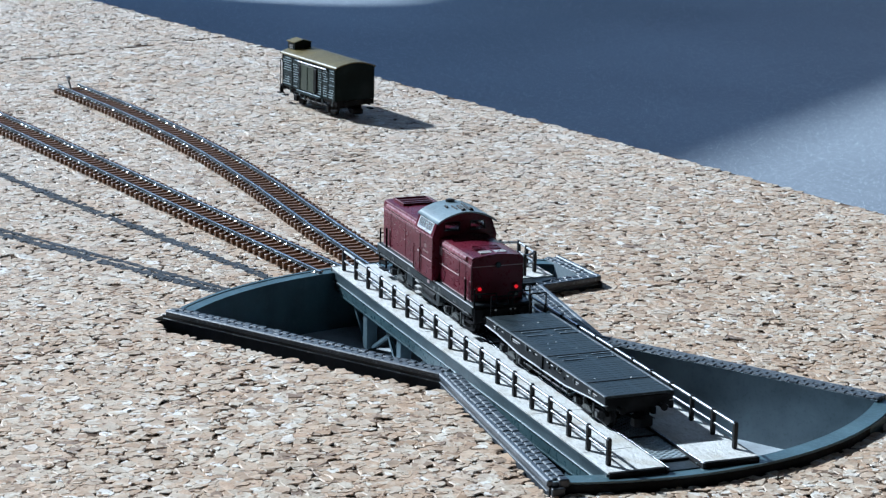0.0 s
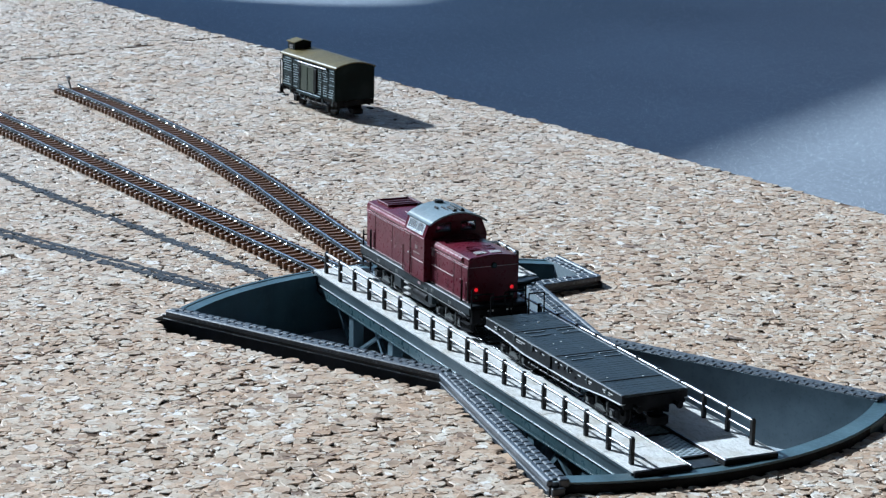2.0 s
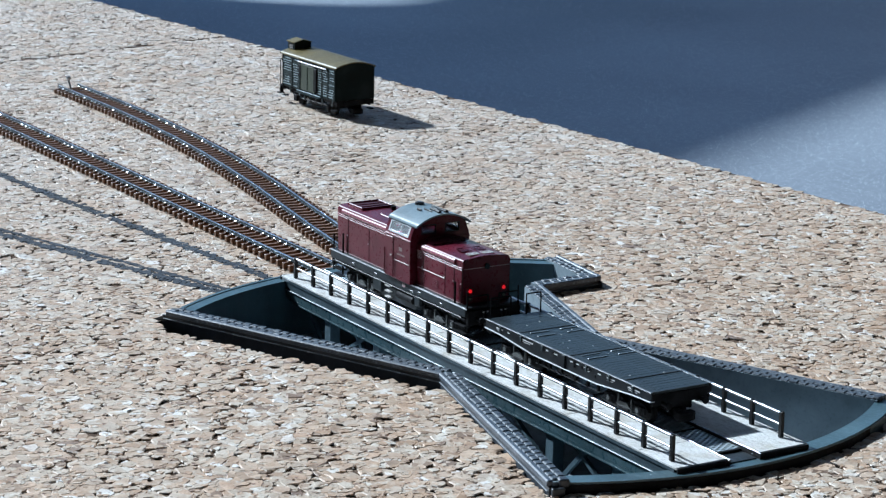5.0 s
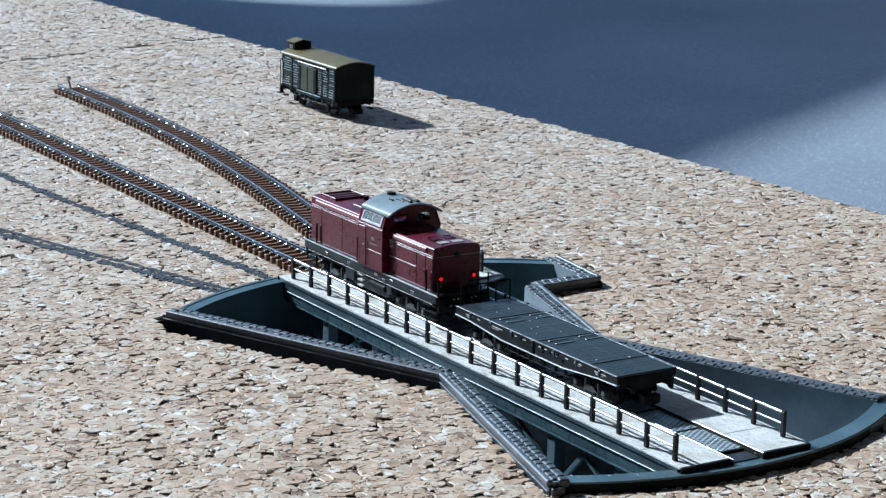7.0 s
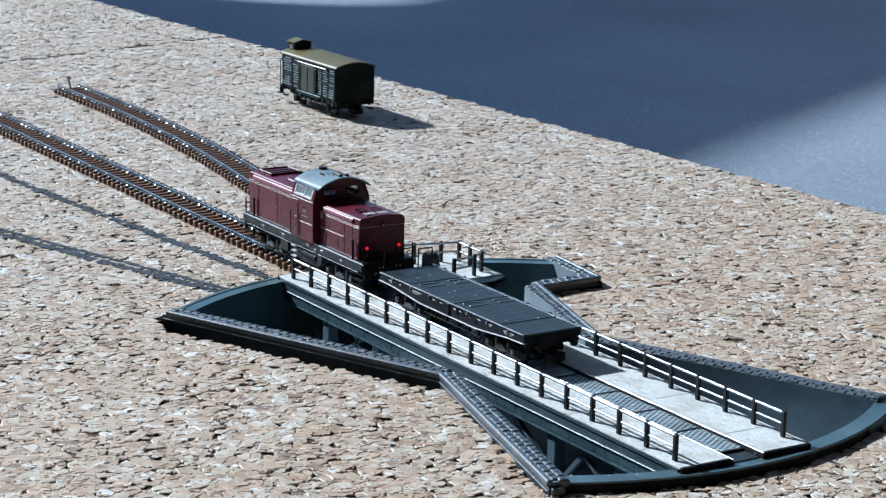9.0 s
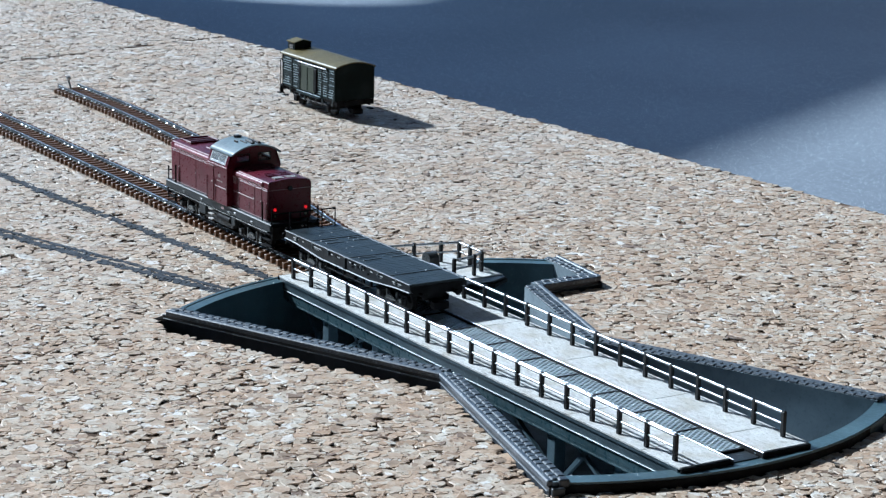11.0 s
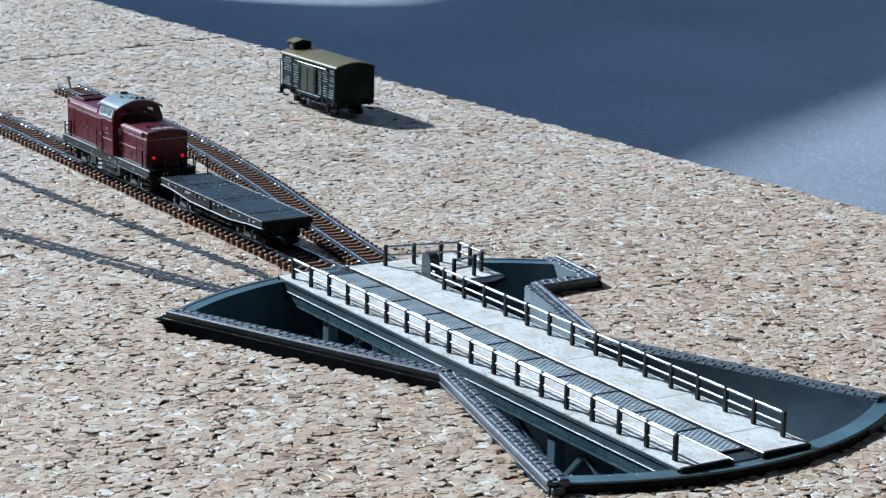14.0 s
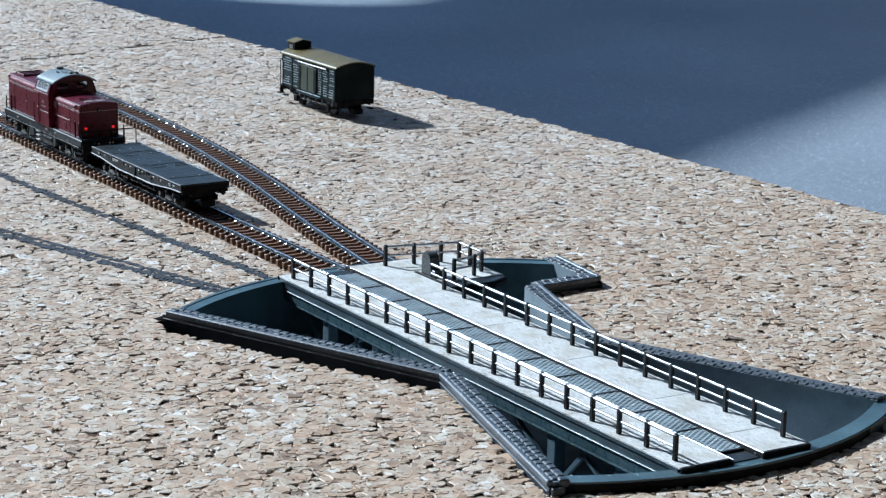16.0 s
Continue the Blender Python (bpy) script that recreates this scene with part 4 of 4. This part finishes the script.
        for s in (-1, 1):
            bm = mesh()
            for y0, y1, z0, z1 in ((0.135, 0.155, 2.16, 2.4), (0.545, 0.565, 2.16, 2.4), (0.155, 0.545, 2.155, 2.175), (0.155, 0.545, 2.385, 2.405)):
                box(bm, *sorted((x - w * 0.02, x + w * 0.012)), *sorted((s * y0, s * y1)), z0, z1)
            rim = part("window_rim", bm, IRON, cab, "dark window rim")
            p = part("pane", boxed(x - w * 0.03 - 0.004, x - w * 0.03 + 0.004, *sorted((s * 0.145, s * 0.555)), 2.165, 2.395), PANE, rim, "clear pane")
            p.visible_shadow = False
    part("control_desk", boxed(0.5, 0.72, -0.4, 0.4, Z0, 2.14, 0.02), FRAMEGREY, cab)
    # overhanging roof
    top = [(-0.82 + 1.64 * k / 16, 2.41 + 0.275 * math.sin(math.pi * k / 16) ** 0.8) for k in range(17)]
    top = top + [(y * 0.97, z - 0.04) for y, z in top[::-1]]
    roof = part("cab_roof", rounded(prism(mesh(), top, CX0 + 0.02, CX1 + 0.17, "x")), SILVER, e, "silver-grey curved roof")
    part("roof_vent", rod(mesh(), (-0.2, 0.0, 2.66), (-0.2, 0.0, 2.74), 0.12, 16), IRON, roof, "dark round vent")
    part("vent_cap", rod(mesh(), (-0.2, 0.0, 2.74), (-0.2, 0.0, 2.755), 0.07, 12), GREYBOX, roof)
    for x, y, l in ((0.3, -0.3, 0.1), (0.5, -0.16, 0.2), (0.55, 0.06, 0.24), (0.2, 0.2, 0.12), (0.75, 0.2, 0.16)):
        part("roof_bracket", boxed(x - l, x + l, y - 0.018, y + 0.018, 2.61, 2.705, 0.008), IRON, roof)
    for y in (-0.06, 0.14):
        part("horn", rod(mesh(), (0.45, y, 2.71), (0.85, y, 2.7), 0.028, 10), IRON, roof)
        part("horn_bell", rod(mesh(), (0.85, y, 2.7), (0.92, y, 2.7), 0.05, 12), IRON, roof)
    # handrails round the ends
    for w in (-1, 1):
        x = w * 3.42
        for s in (-1, 1):
            bm = rod(mesh(), (x, s * 0.74, 0.3), (x, s * 0.74, 1.3), 0.024, 6)
            rod(bm, (x - w * 0.55, s * 0.76, 0.3), (x - w * 0.55, s * 0.76, 1.42), 0.03, 6)
            part("corner_rail", bm, BLACK, e)
            bm = rod(mesh(), (x, s * 0.72, 1.16), (x + w * 0.02, s * 0.16, 1.16), 0.02, 6)
            rod(bm, (x + w * 0.02, s * 0.16, 1.16), (x + w * 0.02, s * 0.16, 0.84), 0.02, 6)
            part("end_rail", bm, BLACK, e)
            for q in (0.2, 0.32):
                bm = mesh()
                pts = [(x + w * (0.06 + 0.1 * math.sin(math.pi * k / 6)), s * q, 0.72 - 0.075 * k) for k in range(7)]
                for a, c in zip(pts, pts[1:]):
                    rod(bm, a, c, 0.022, 6)
                part("air_hose", bm, IRON, e)
                part("hose_cock", boxed(x + w * 0.03, x + w * 0.09, s * q - 0.025, s * q + 0.025, 0.73, 0.77) if w > 0 else boxed(x - 0.09, x - 0.03, s * q - 0.025, s * q + 0.025, 0.73, 0.77), TRIM, e, "small pale hose cock")
            for k in range(3):
                part("step", boxed(*sorted((x - w * 0.5, x - w * 0.05)), *sorted((s * 0.66, s * 0.8)), 0.2 + 0.18 * k, 0.225 + 0.18 * k), BLACK, e)
    wheels = bogie(e, -2.0, 1.26, 0.27) + bogie(e, 2.0, 1.26, 0.27)
    return e, wheels


def flat_wagon():
    e = thing("flat_wagon", "anthracite flat wagon with planked floor and fish-belly side sills", "wagon")
    X, Y, Z = 3.37, 0.82, 0.87
    n = 44
    first = None
    for i in range(n):
        x = -X + 0.02 + (2 * X - 0.04) * (i + 0.5) / n
        w = (2 * X - 0.04) / n / 2 - 0.005
        if first is None:
            first = part("plank", boxed(-w, w, -Y + 0.03, Y - 0.03, Z - 0.06, Z), WAGON, e, "", (x, 0, 0))
        else:
            o = again(first, (x, 0, 0.003 * random.random()))
    for x in (-1.93, 0.2, 2.33):
        part("floor_joint", boxed(x - 0.012, x + 0.012, -Y + 0.03, Y - 0.03, Z - 0.01, Z + 0.012), BLACK, e)
    for x in (-1.8, -1.5, 0.3, 0.58):
        for y0, y1 in ((-0.58, -0.05), (0.27, 0.74)):
            part("stake_rest", boxed(x, x + 0.05, y0, y1, Z, Z + 0.018, 0.005), RESTGREY, e)
    for s in (-1, 1):
        prof = [(-X, Z), (-X, Z - 0.2), (-X + 0.7, Z - 0.22), (-1.3, Z - 0.34), (1.3, Z - 0.34), (X - 0.7, Z - 0.22), (X, Z - 0.2), (X, Z)]
        sill = part("side_sill", prism(mesh(), prof, *sorted((s * (Y - 0.05), s * Y)), "y"), SILLBLACK, e, "fish-belly side sill")
        part("sill_edge", boxed(-X, X, *sorted((s * (Y - 0.04), s * (Y + 0.02))), Z - 0.02, Z + 0.006, 0.005), SILLEDGE, sill, "worn pale upper edge")
        bm = mesh()
        for a, b in zip(prof[1:7], prof[2:7]):
            prism(bm, [a, b, (b[0], b[1] - 0.02), (a[0], a[1] - 0.02)], *sorted((s * (Y - 0.1), s * (Y + 0.03))), "y")
            rod(bm, (a[0], s * (Y + 0.03), a[1] - 0.01), (b[0], s * (Y + 0.03), b[1] - 0.01), 0.008, 8)
        part("sill_flange", bm, EDGEGREY, sill, "worn lower flange with its glint in the colour")
        marks = []
        for x, w in ((-2.9, 0.3), (-2.4, 0.1), (-1.85, 0.55), (-0.75, 0.09), (-0.42, 0.14), (0.25, 0.1), (0.5, 0.1), (0.8, 0.28), (1.35, 0.12), (1.7, 0.3), (2.5, 0.45)):
            marks.append((x, w, 0.026))
            if w > 0.2:
                marks.append((x + 0.03, w * 0.7, -0.014))
        for x, w, h in marks:
            part("lettering_bar", boxed(x, x + w, *sorted((s * (Y - 0.004), s * (Y + 0.004))), Z - 0.115 + min(h, 0) * 3, Z - 0.115 + min(h, 0) * 3 + abs(h)), MARK, sill)
        part("middle_post", boxed(-0.06, 0.06, *sorted((s * Y, s * (Y + 0.035))), Z - 0.34, Z - 0.02, 0.006), SILLBLACK, sill)
        for x, z in ((-0.85, 0.11), (-0.45, 0.1), (0.42, 0.09), (0.42, 0.19), (0.72, 0.13), (1.05, 0.09), (1.25, 0.2)):
            part("bolt", rod(mesh(), (x, s * Y, Z - z), (x, s * (Y + 0.03), Z - z), 0.034, 8), BLACK, sill)
        for k in range(7):
            x = -2.7 + 0.9 * k
            part("stake_pocket", boxed(x - 0.035, x + 0.035, *sorted((s * Y, s * (Y + 0.03))), Z - 0.17, Z - 0.03, 0.006), WAGON, sill)
    for w in (-1, 1):
        part("head_stock", boxed(*sorted((w * X, w * (X - 0.08))), -Y + 0.05, Y - 0.05, Z - 0.32, Z - 0.07), BLACK, e)
        buffers(e, w * X, w, 0.58)
    part("centre_beam", boxed(-X + 0.1, X - 0.1, -0.3, 0.3, 0.42, Z - 0.07), BLACK, e)
    bm = mesh()
    for k in range(12):
        x, y, r = random.uniform(-X + 0.2, X - 0.2), random.uniform(-Y + 0.1, Y - 0.1), random.uniform(0.008, 0.02)
        box(bm, x - r, x + r, y - r, y + r, Z, Z + 0.012)
    tagged(part("dust", bm, TRIM, e, "pale dust flecks on the planks"), kind="stuff")
    # truss and brake gear below the sills
    for s in (-1, 1):
        part("truss_rod", rod(mesh(), (-1.3, s * 0.7, 0.3), (1.3, s * 0.7, 0.3), 0.018, 6), GREYBOX, e, "worn grey truss rod")
        for x in (-1.2, -0.75, -0.25, 0.3, 0.8, 1.2):
            part("truss_strut", boxed(x - 0.025, x + 0.025, *sorted((s * 0.66, s * 0.72)), 0.28, 0.55), BLACK, e)
        part("brake_cylinder", rod(mesh(), (-0.55, s * 0.5, 0.36), (0.05, s * 0.5, 0.36), 0.12, 12), BLACK, e, "black brake cylinder")
    # brake stand railing over the leading end
    for y0, y1 in ((-0.72, -0.15), (0.3, 0.72)):
        bm = rod(mesh(), (-X + 0.05, y0, Z), (-X + 0.05, y0, Z + 0.5), 0.02, 6)
        rod(bm, (-X + 0.05, y0, Z + 0.5), (-X + 0.05, y1, Z + 0.5), 0.02, 6)
        rod(bm, (-X + 0.05, y1, Z + 0.5), (-X + 0.05, y1, Z), 0.02, 6)
        part("end_railing", bm, BLACK, e, "thin black end railing")
    wheels = bogie(e, -2.15, 1.1, 0.26) + bogie(e, 2.15, 1.1, 0.26)
    return e, wheels


RESTGREY = painted("worn_rest_grey", (0.085, 0.1, 0.11), 0.35, 0.4, grime=(0.25, 0.26, 0.27))
SILLEDGE = painted("worn_sill_edge", (0.12, 0.135, 0.145), 0.45, 0.7, 1.0, grime=(0.03, 0.035, 0.04))
SILLBLACK = painted("black_sill", (0.012, 0.014, 0.017), 0.4, 0.2, grime=(0.035, 0.037, 0.042), spec=0.15)
# worn edge grey, made very pale to carry the edge glint
EDGEGREY = painted("worn_glint_grey", (0.55, 0.57, 0.6), 0.4, 0.35)


def goods_van(at, turn):
    e = thing("brake_van", "dark green goods brake van with olive roof, standing on the cork", "wagon", at, turn)
    X, Y, B, T = 2.12, 0.84, 0.66, 1.95
    part("body", boxed(-X, X, -Y, Y, B, T, 0.01), GREEN, e, "dark green planked body")
    for s in (-1, 1):
        for k in range(13):
            z = B + 0.05 + k * 0.093
            for x0, x1 in ((-X + 0.03, -1.35), (-1.28, -0.72), (0.74, 1.07), (1.13, 1.55), (1.62, X - 0.03)):
                part("board", boxed(x0, x1, *sorted((s * Y, s * (Y + 0.012))), z, z + 0.075), PLANKEDGE, e)
                # pale strips painted in for glints along the plank edges
                if random.random() < 0.85:
                    u = random.uniform(0, 0.3) * (x1 - x0)
                    part("board_edge", boxed(x0 + u, x1 - random.uniform(0, 0.3) * (x1 - x0), *sorted((s * (Y + 0.008), s * (Y + 0.016))), z + 0.052, z + 0.074), PALEEDGE, e)
        part("sliding_door", boxed(-0.55, 0.55, *sorted((s * Y, s * (Y + 0.05))), B + 0.08, T - 0.22, 0.008), OLIVEDOOR, e, "olive sliding door")
        part("door_post", boxed(0.5, 0.74, *sorted((s * Y, s * (Y + 0.075))), B + 0.14, T - 0.26, 0.03), BLACK, e)
        part("door_bar", boxed(-0.015, 0.015, *sorted((s * (Y + 0.04), s * (Y + 0.062))), B + 0.1, T - 0.25), GREEN, e)
        part("brake_gear", boxed(-0.5, 0.45, *sorted((s * 0.45, s * 0.6)), 0.22, 0.46, 0.05), BLACK, e)
        part("window", boxed(-0.72, -0.5, *sorted((s * Y, s * (Y + 0.06))), 1.15, 1.68, 0.02), BLACK, e)
        part("door_track", rod(mesh(), (-0.72, s * (Y + 0.06), T - 0.15), (1.5, s * (Y + 0.06), T - 0.15), 0.026, 10), FRAMEBRIGHT, e, "bright door track")
        part("track_hanger", boxed(-0.75, 1.52, *sorted((s * Y, s * (Y + 0.045))), T - 0.2, T - 0.1), GREEN, e)
        part("foot_board", boxed(-0.75, 1.1, *sorted((s * Y, s * (Y + 0.14))), B - 0.06, B - 0.02), PLANKEDGE, e)
        part("sole_bar", boxed(-X - 0.1, X, *sorted((s * 0.66, s * 0.72)), 0.5, B), BLACK, e)
        for x in (-1.3, 1.3):
            bm = boxed(x - 0.12, x + 0.12, *sorted((s * 0.6, s * 0.72)), 0.14, 0.4, 0.02)
            prism(bm, [(x - 0.45, 0.5), (x, 0.38), (x + 0.45, 0.5), (x + 0.3, 0.42), (x, 0.33), (x - 0.3, 0.42)], *sorted((s * 0.64, s * 0.7)), "y")
            part("axle_box", bm, BLACK, e)
        for x in (-X + 0.05, -1.3, -0.68, 1.1, 1.58, X - 0.03):
            part("side_post", boxed(x - 0.03, x + 0.03, *sorted((s * Y, s * (Y + 0.025))), B, T), GREEN, e)
        for x in (-X - 0.05, X - 0.3):
            part("step_board", boxed(x, x + 0.3, *sorted((s * 0.7, s * 0.86)), 0.26, 0.3), BLACK, e)
    roof = [(-0.9 + 1.8 * k / 14, T - 0.02 + 0.2 * math.sin(math.pi * k / 14) ** 0.8) for k in range(15)]
    for w in (-1, 1):
        part("end_gable", prism(mesh(), [(y * 0.92, min(z, T + 0.16) - 0.03) for y, z in roof], *sorted((w * (X - 0.02), w * (X + 0.012))), "x"), GREEN, e)
    part("roof", rounded(prism(mesh(), roof + [(y * 0.98, z - 0.04) for y, z in roof[::-1]], -X - 0.14, X + 0.06, "x")), OLIVE, e, "olive curved roof")
    bm = prism(mesh(), [(-0.53, T + 0.06), (0.2, T + 0.06), (0.2, T + 0.41), (-0.165, T + 0.5), (-0.53, T + 0.41)], -X - 0.14, -X + 0.4, "x")
    part("lookout", bm, GREEN, e, "raised lookout")
    part("lookout_roof", prism(mesh(), [(-0.57, T + 0.395), (-0.165, T + 0.5), (0.24, T + 0.395), (0.24, T + 0.42), (-0.165, T + 0.53), (-0.57, T + 0.42)], -X - 0.2, -X + 0.44, "x"), OLIVE, e, "olive lookout roof")
    part("lookout_window", boxed(-X - 0.02, -X + 0.28, -0.545, -0.528, T + 0.14, T + 0.32, 0.005), DARKGLASS, e, "small dark lookout window")
    for w in (-1, 1):
        part("head_stock", boxed(*sorted((w * X, w * (X + 0.08))), -0.8, 0.8, 0.48, B), BLACK, e)
        buffers(e, w * (X + 0.05), w, 0.56)
    bm = mesh()
    for s in (-1, 1):
        rod(bm, (-X - 0.28, s * 0.78, 0.6), (-X - 0.28, s * 0.78, 1.6), 0.02, 6)
        rod(bm, (-X - 0.28, s * 0.78, 1.6), (-X - 0.02, s * 0.8, 1.75), 0.02, 6)
    part("end_rail", bm, BLACK, e)
    for s in (-1, 1):
        part("end_step", boxed(-X - 0.34, -X - 0.1, *sorted((s * 0.7, s * 0.9)), 0.3, 0.34), BLACK, e)
    part("platform", boxed(-X - 0.36, -X, -0.8, 0.8, 0.6, 0.65), BLACK, e)
    for s in (-1, 1):
        part("brake_rod", rod(mesh(), (-1.05, s * 0.6, 0.3), (1.05, s * 0.6, 0.34), 0.02, 6), HANDRAIL, e, "bright worn brake rod")
        for x in (-0.75, -0.3, 0.15, 0.6):
            part("hanger", rod(mesh(), (x, s * 0.62, 0.6), (x + 0.12, s * 0.62, 0.24), 0.022, 6), GREYBOX, e)
        for x in (-1.3, 1.3):
            part("spring_hanger", rod(mesh(), (x - 0.42, s * 0.72, 0.62), (x - 0.36, s * 0.72, 0.42), 0.024, 6), WORNEDGE, e)
            part("spring_hanger", rod(mesh(), (x + 0.42, s * 0.72, 0.62), (x + 0.36, s * 0.72, 0.42), 0.024, 6), WORNEDGE, e)
        part("sill_rail", rod(mesh(), (-0.75, s * (Y + 0.1), B + 0.03), (1.12, s * (Y + 0.1), B + 0.03), 0.02, 6), WORNEDGE, e, "worn pale door sill rail")
        part("end_bracket", boxed(-X - 0.22, -X - 0.12, *sorted((s * 0.72, s * 0.86)), 0.34, 0.62, 0.015), BLACK, e)
    for x in (-1.3, 1.3):
        wheelset(e, x, 0.27)
    return e


PLANKEDGE = painted("worn_green_boards", (0.007, 0.018, 0.022), 0.42, 0.3, 1.0, grime=(0.045, 0.075, 0.085), spec=0.2)
PALEEDGE = painted("pale_plank_glint", (0.42, 0.52, 0.56), 0.45, 0.55, 1.0, grime=(0.03, 0.05, 0.05))
OLIVEDOOR = painted("olive_door", (0.019, 0.033, 0.013), 0.4, 0.2)


def buffer_stop(at, turn):
    """A small uprighted peg at the end of a track."""
    e = thing("track_peg", "thin leaning steel peg with a bright knob at the track's end", "peg", at, turn)
    bm = rod(mesh(), (0, 0, -0.1), (-0.08, -0.1, 0.45), 0.04, 8)
    part("pin", bm, WORNEDGE, e)
    part("knob", rod(mesh(), (-0.09, -0.16, 0.45), (-0.09, -0.02, 0.5), 0.085, 10), HANDRAIL, e, "bright knob")
    return e


# ---- building it all ----
cork_board()
surroundings()
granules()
ink_line((-30.5, -3.54), (-9.5, -1.47), -0.1, 0.16, 3, False)
ink_line((-26.0, -8.66), (-9.1, -3.36), 0.0, 0.17, 4, True)
turntable_pit()
TRACK_A = [(-9.08, 0.0), (-70.0, 0.0)]
TRACK_B = [(-9.15, 1.6), (-11.5, 1.98), (-13.9, 2.38), (-16.8, 2.92), (-19.6, 3.46), (-22.5, 3.92), (-25.4, 4.32), (-28.5, 4.65), (-31.5, 4.86), (-35.0, 5.0), (-40.0, 5.02)]
track("track", TRACK_A, "straight brown-sleepered track with silver rails on the cork")
track("track", TRACK_B, "curving brown-sleepered track with silver rails on the cork")
buffer_stop((-39.5, 4.95, ZR - 0.15), 0.0)
bridge = turntable_bridge()
loco, loco_wheels = locomotive()
wagon, wagon_wheels = flat_wagon()
goods_van((-32.06, 12.44, ZG + 0.02), radians(0))


def motions():
    turning = [(0.0, -10.38), (0.3, -10.3), (0.5, -10.05), (1.0, -9.0), (1.5, -7.93), (2.0, -6.87), (2.5, -5.8), (3.0, -4.75), (3.5, -3.68), (4.0, -2.62), (4.5, -1.56), (4.9, -0.72), (5.1, -0.33), (5.3, -0.06), (5.5, 0.0), (16.0, 0.0)]
    rolled = [(0.0, 23.88), (5.5, 23.88), (5.8, 23.8), (6.1, 23.57), (6.5, 23.13), (7.0, 22.53), (7.5, 21.79), (8.0, 20.88), (8.5, 19.88), (9.0, 18.79), (9.5, 17.6), (10.0, 16.33), (10.5, 14.98), (11.0, 13.55), (11.5, 12.1), (12.0, 10.76), (12.5, 9.41), (13.0, 8.05), (13.5, 6.7), (14.0, 5.37), (14.5, 4.04), (15.0, 2.68), (15.5, 1.36), (16.0, 0.0)]

    def at(rows, t):
        for (a, u), (b, v) in zip(rows, rows[1:]):
            if a <= t <= b:
                return u + (v - u) * (t - a) / (b - a)

    def height(x):
        f = min(1.0, max(0.0, (x + 13.0) / 7.0))
        return ZR + (ZB - ZR) * f * f * (3 - 2 * f)

    def swung(deg):
        c = Matrix.Translation((PIVOT[0] * U, PIVOT[1] * U, 0))
        return c @ pose(0, 0, 0, 0, 0, deg) @ c.inverted()

    walk(bridge, [(t, swung(a)) for t, a in turning])
    times = sorted({t for t, _ in turning} | {t for t, _ in rolled})
    for car, home in ((loco, -28.32), (wagon, -20.54)):
        walk(car, [(t, swung(at(turning, t)) @ pose((home + at(rolled, t)) * U, 0, height(home + at(rolled, t)) * U)) for t in times])
    steps = [i / 10 for i in range(161)]
    for wheel in loco_wheels + wagon_wheels:
        x, y, z = wheel.location
        r = z / U
        walk(wheel, [(t, pose(x, y, z, 0, math.degrees((at(rolled, t) - 23.83) / r))) for t in steps])


motions()
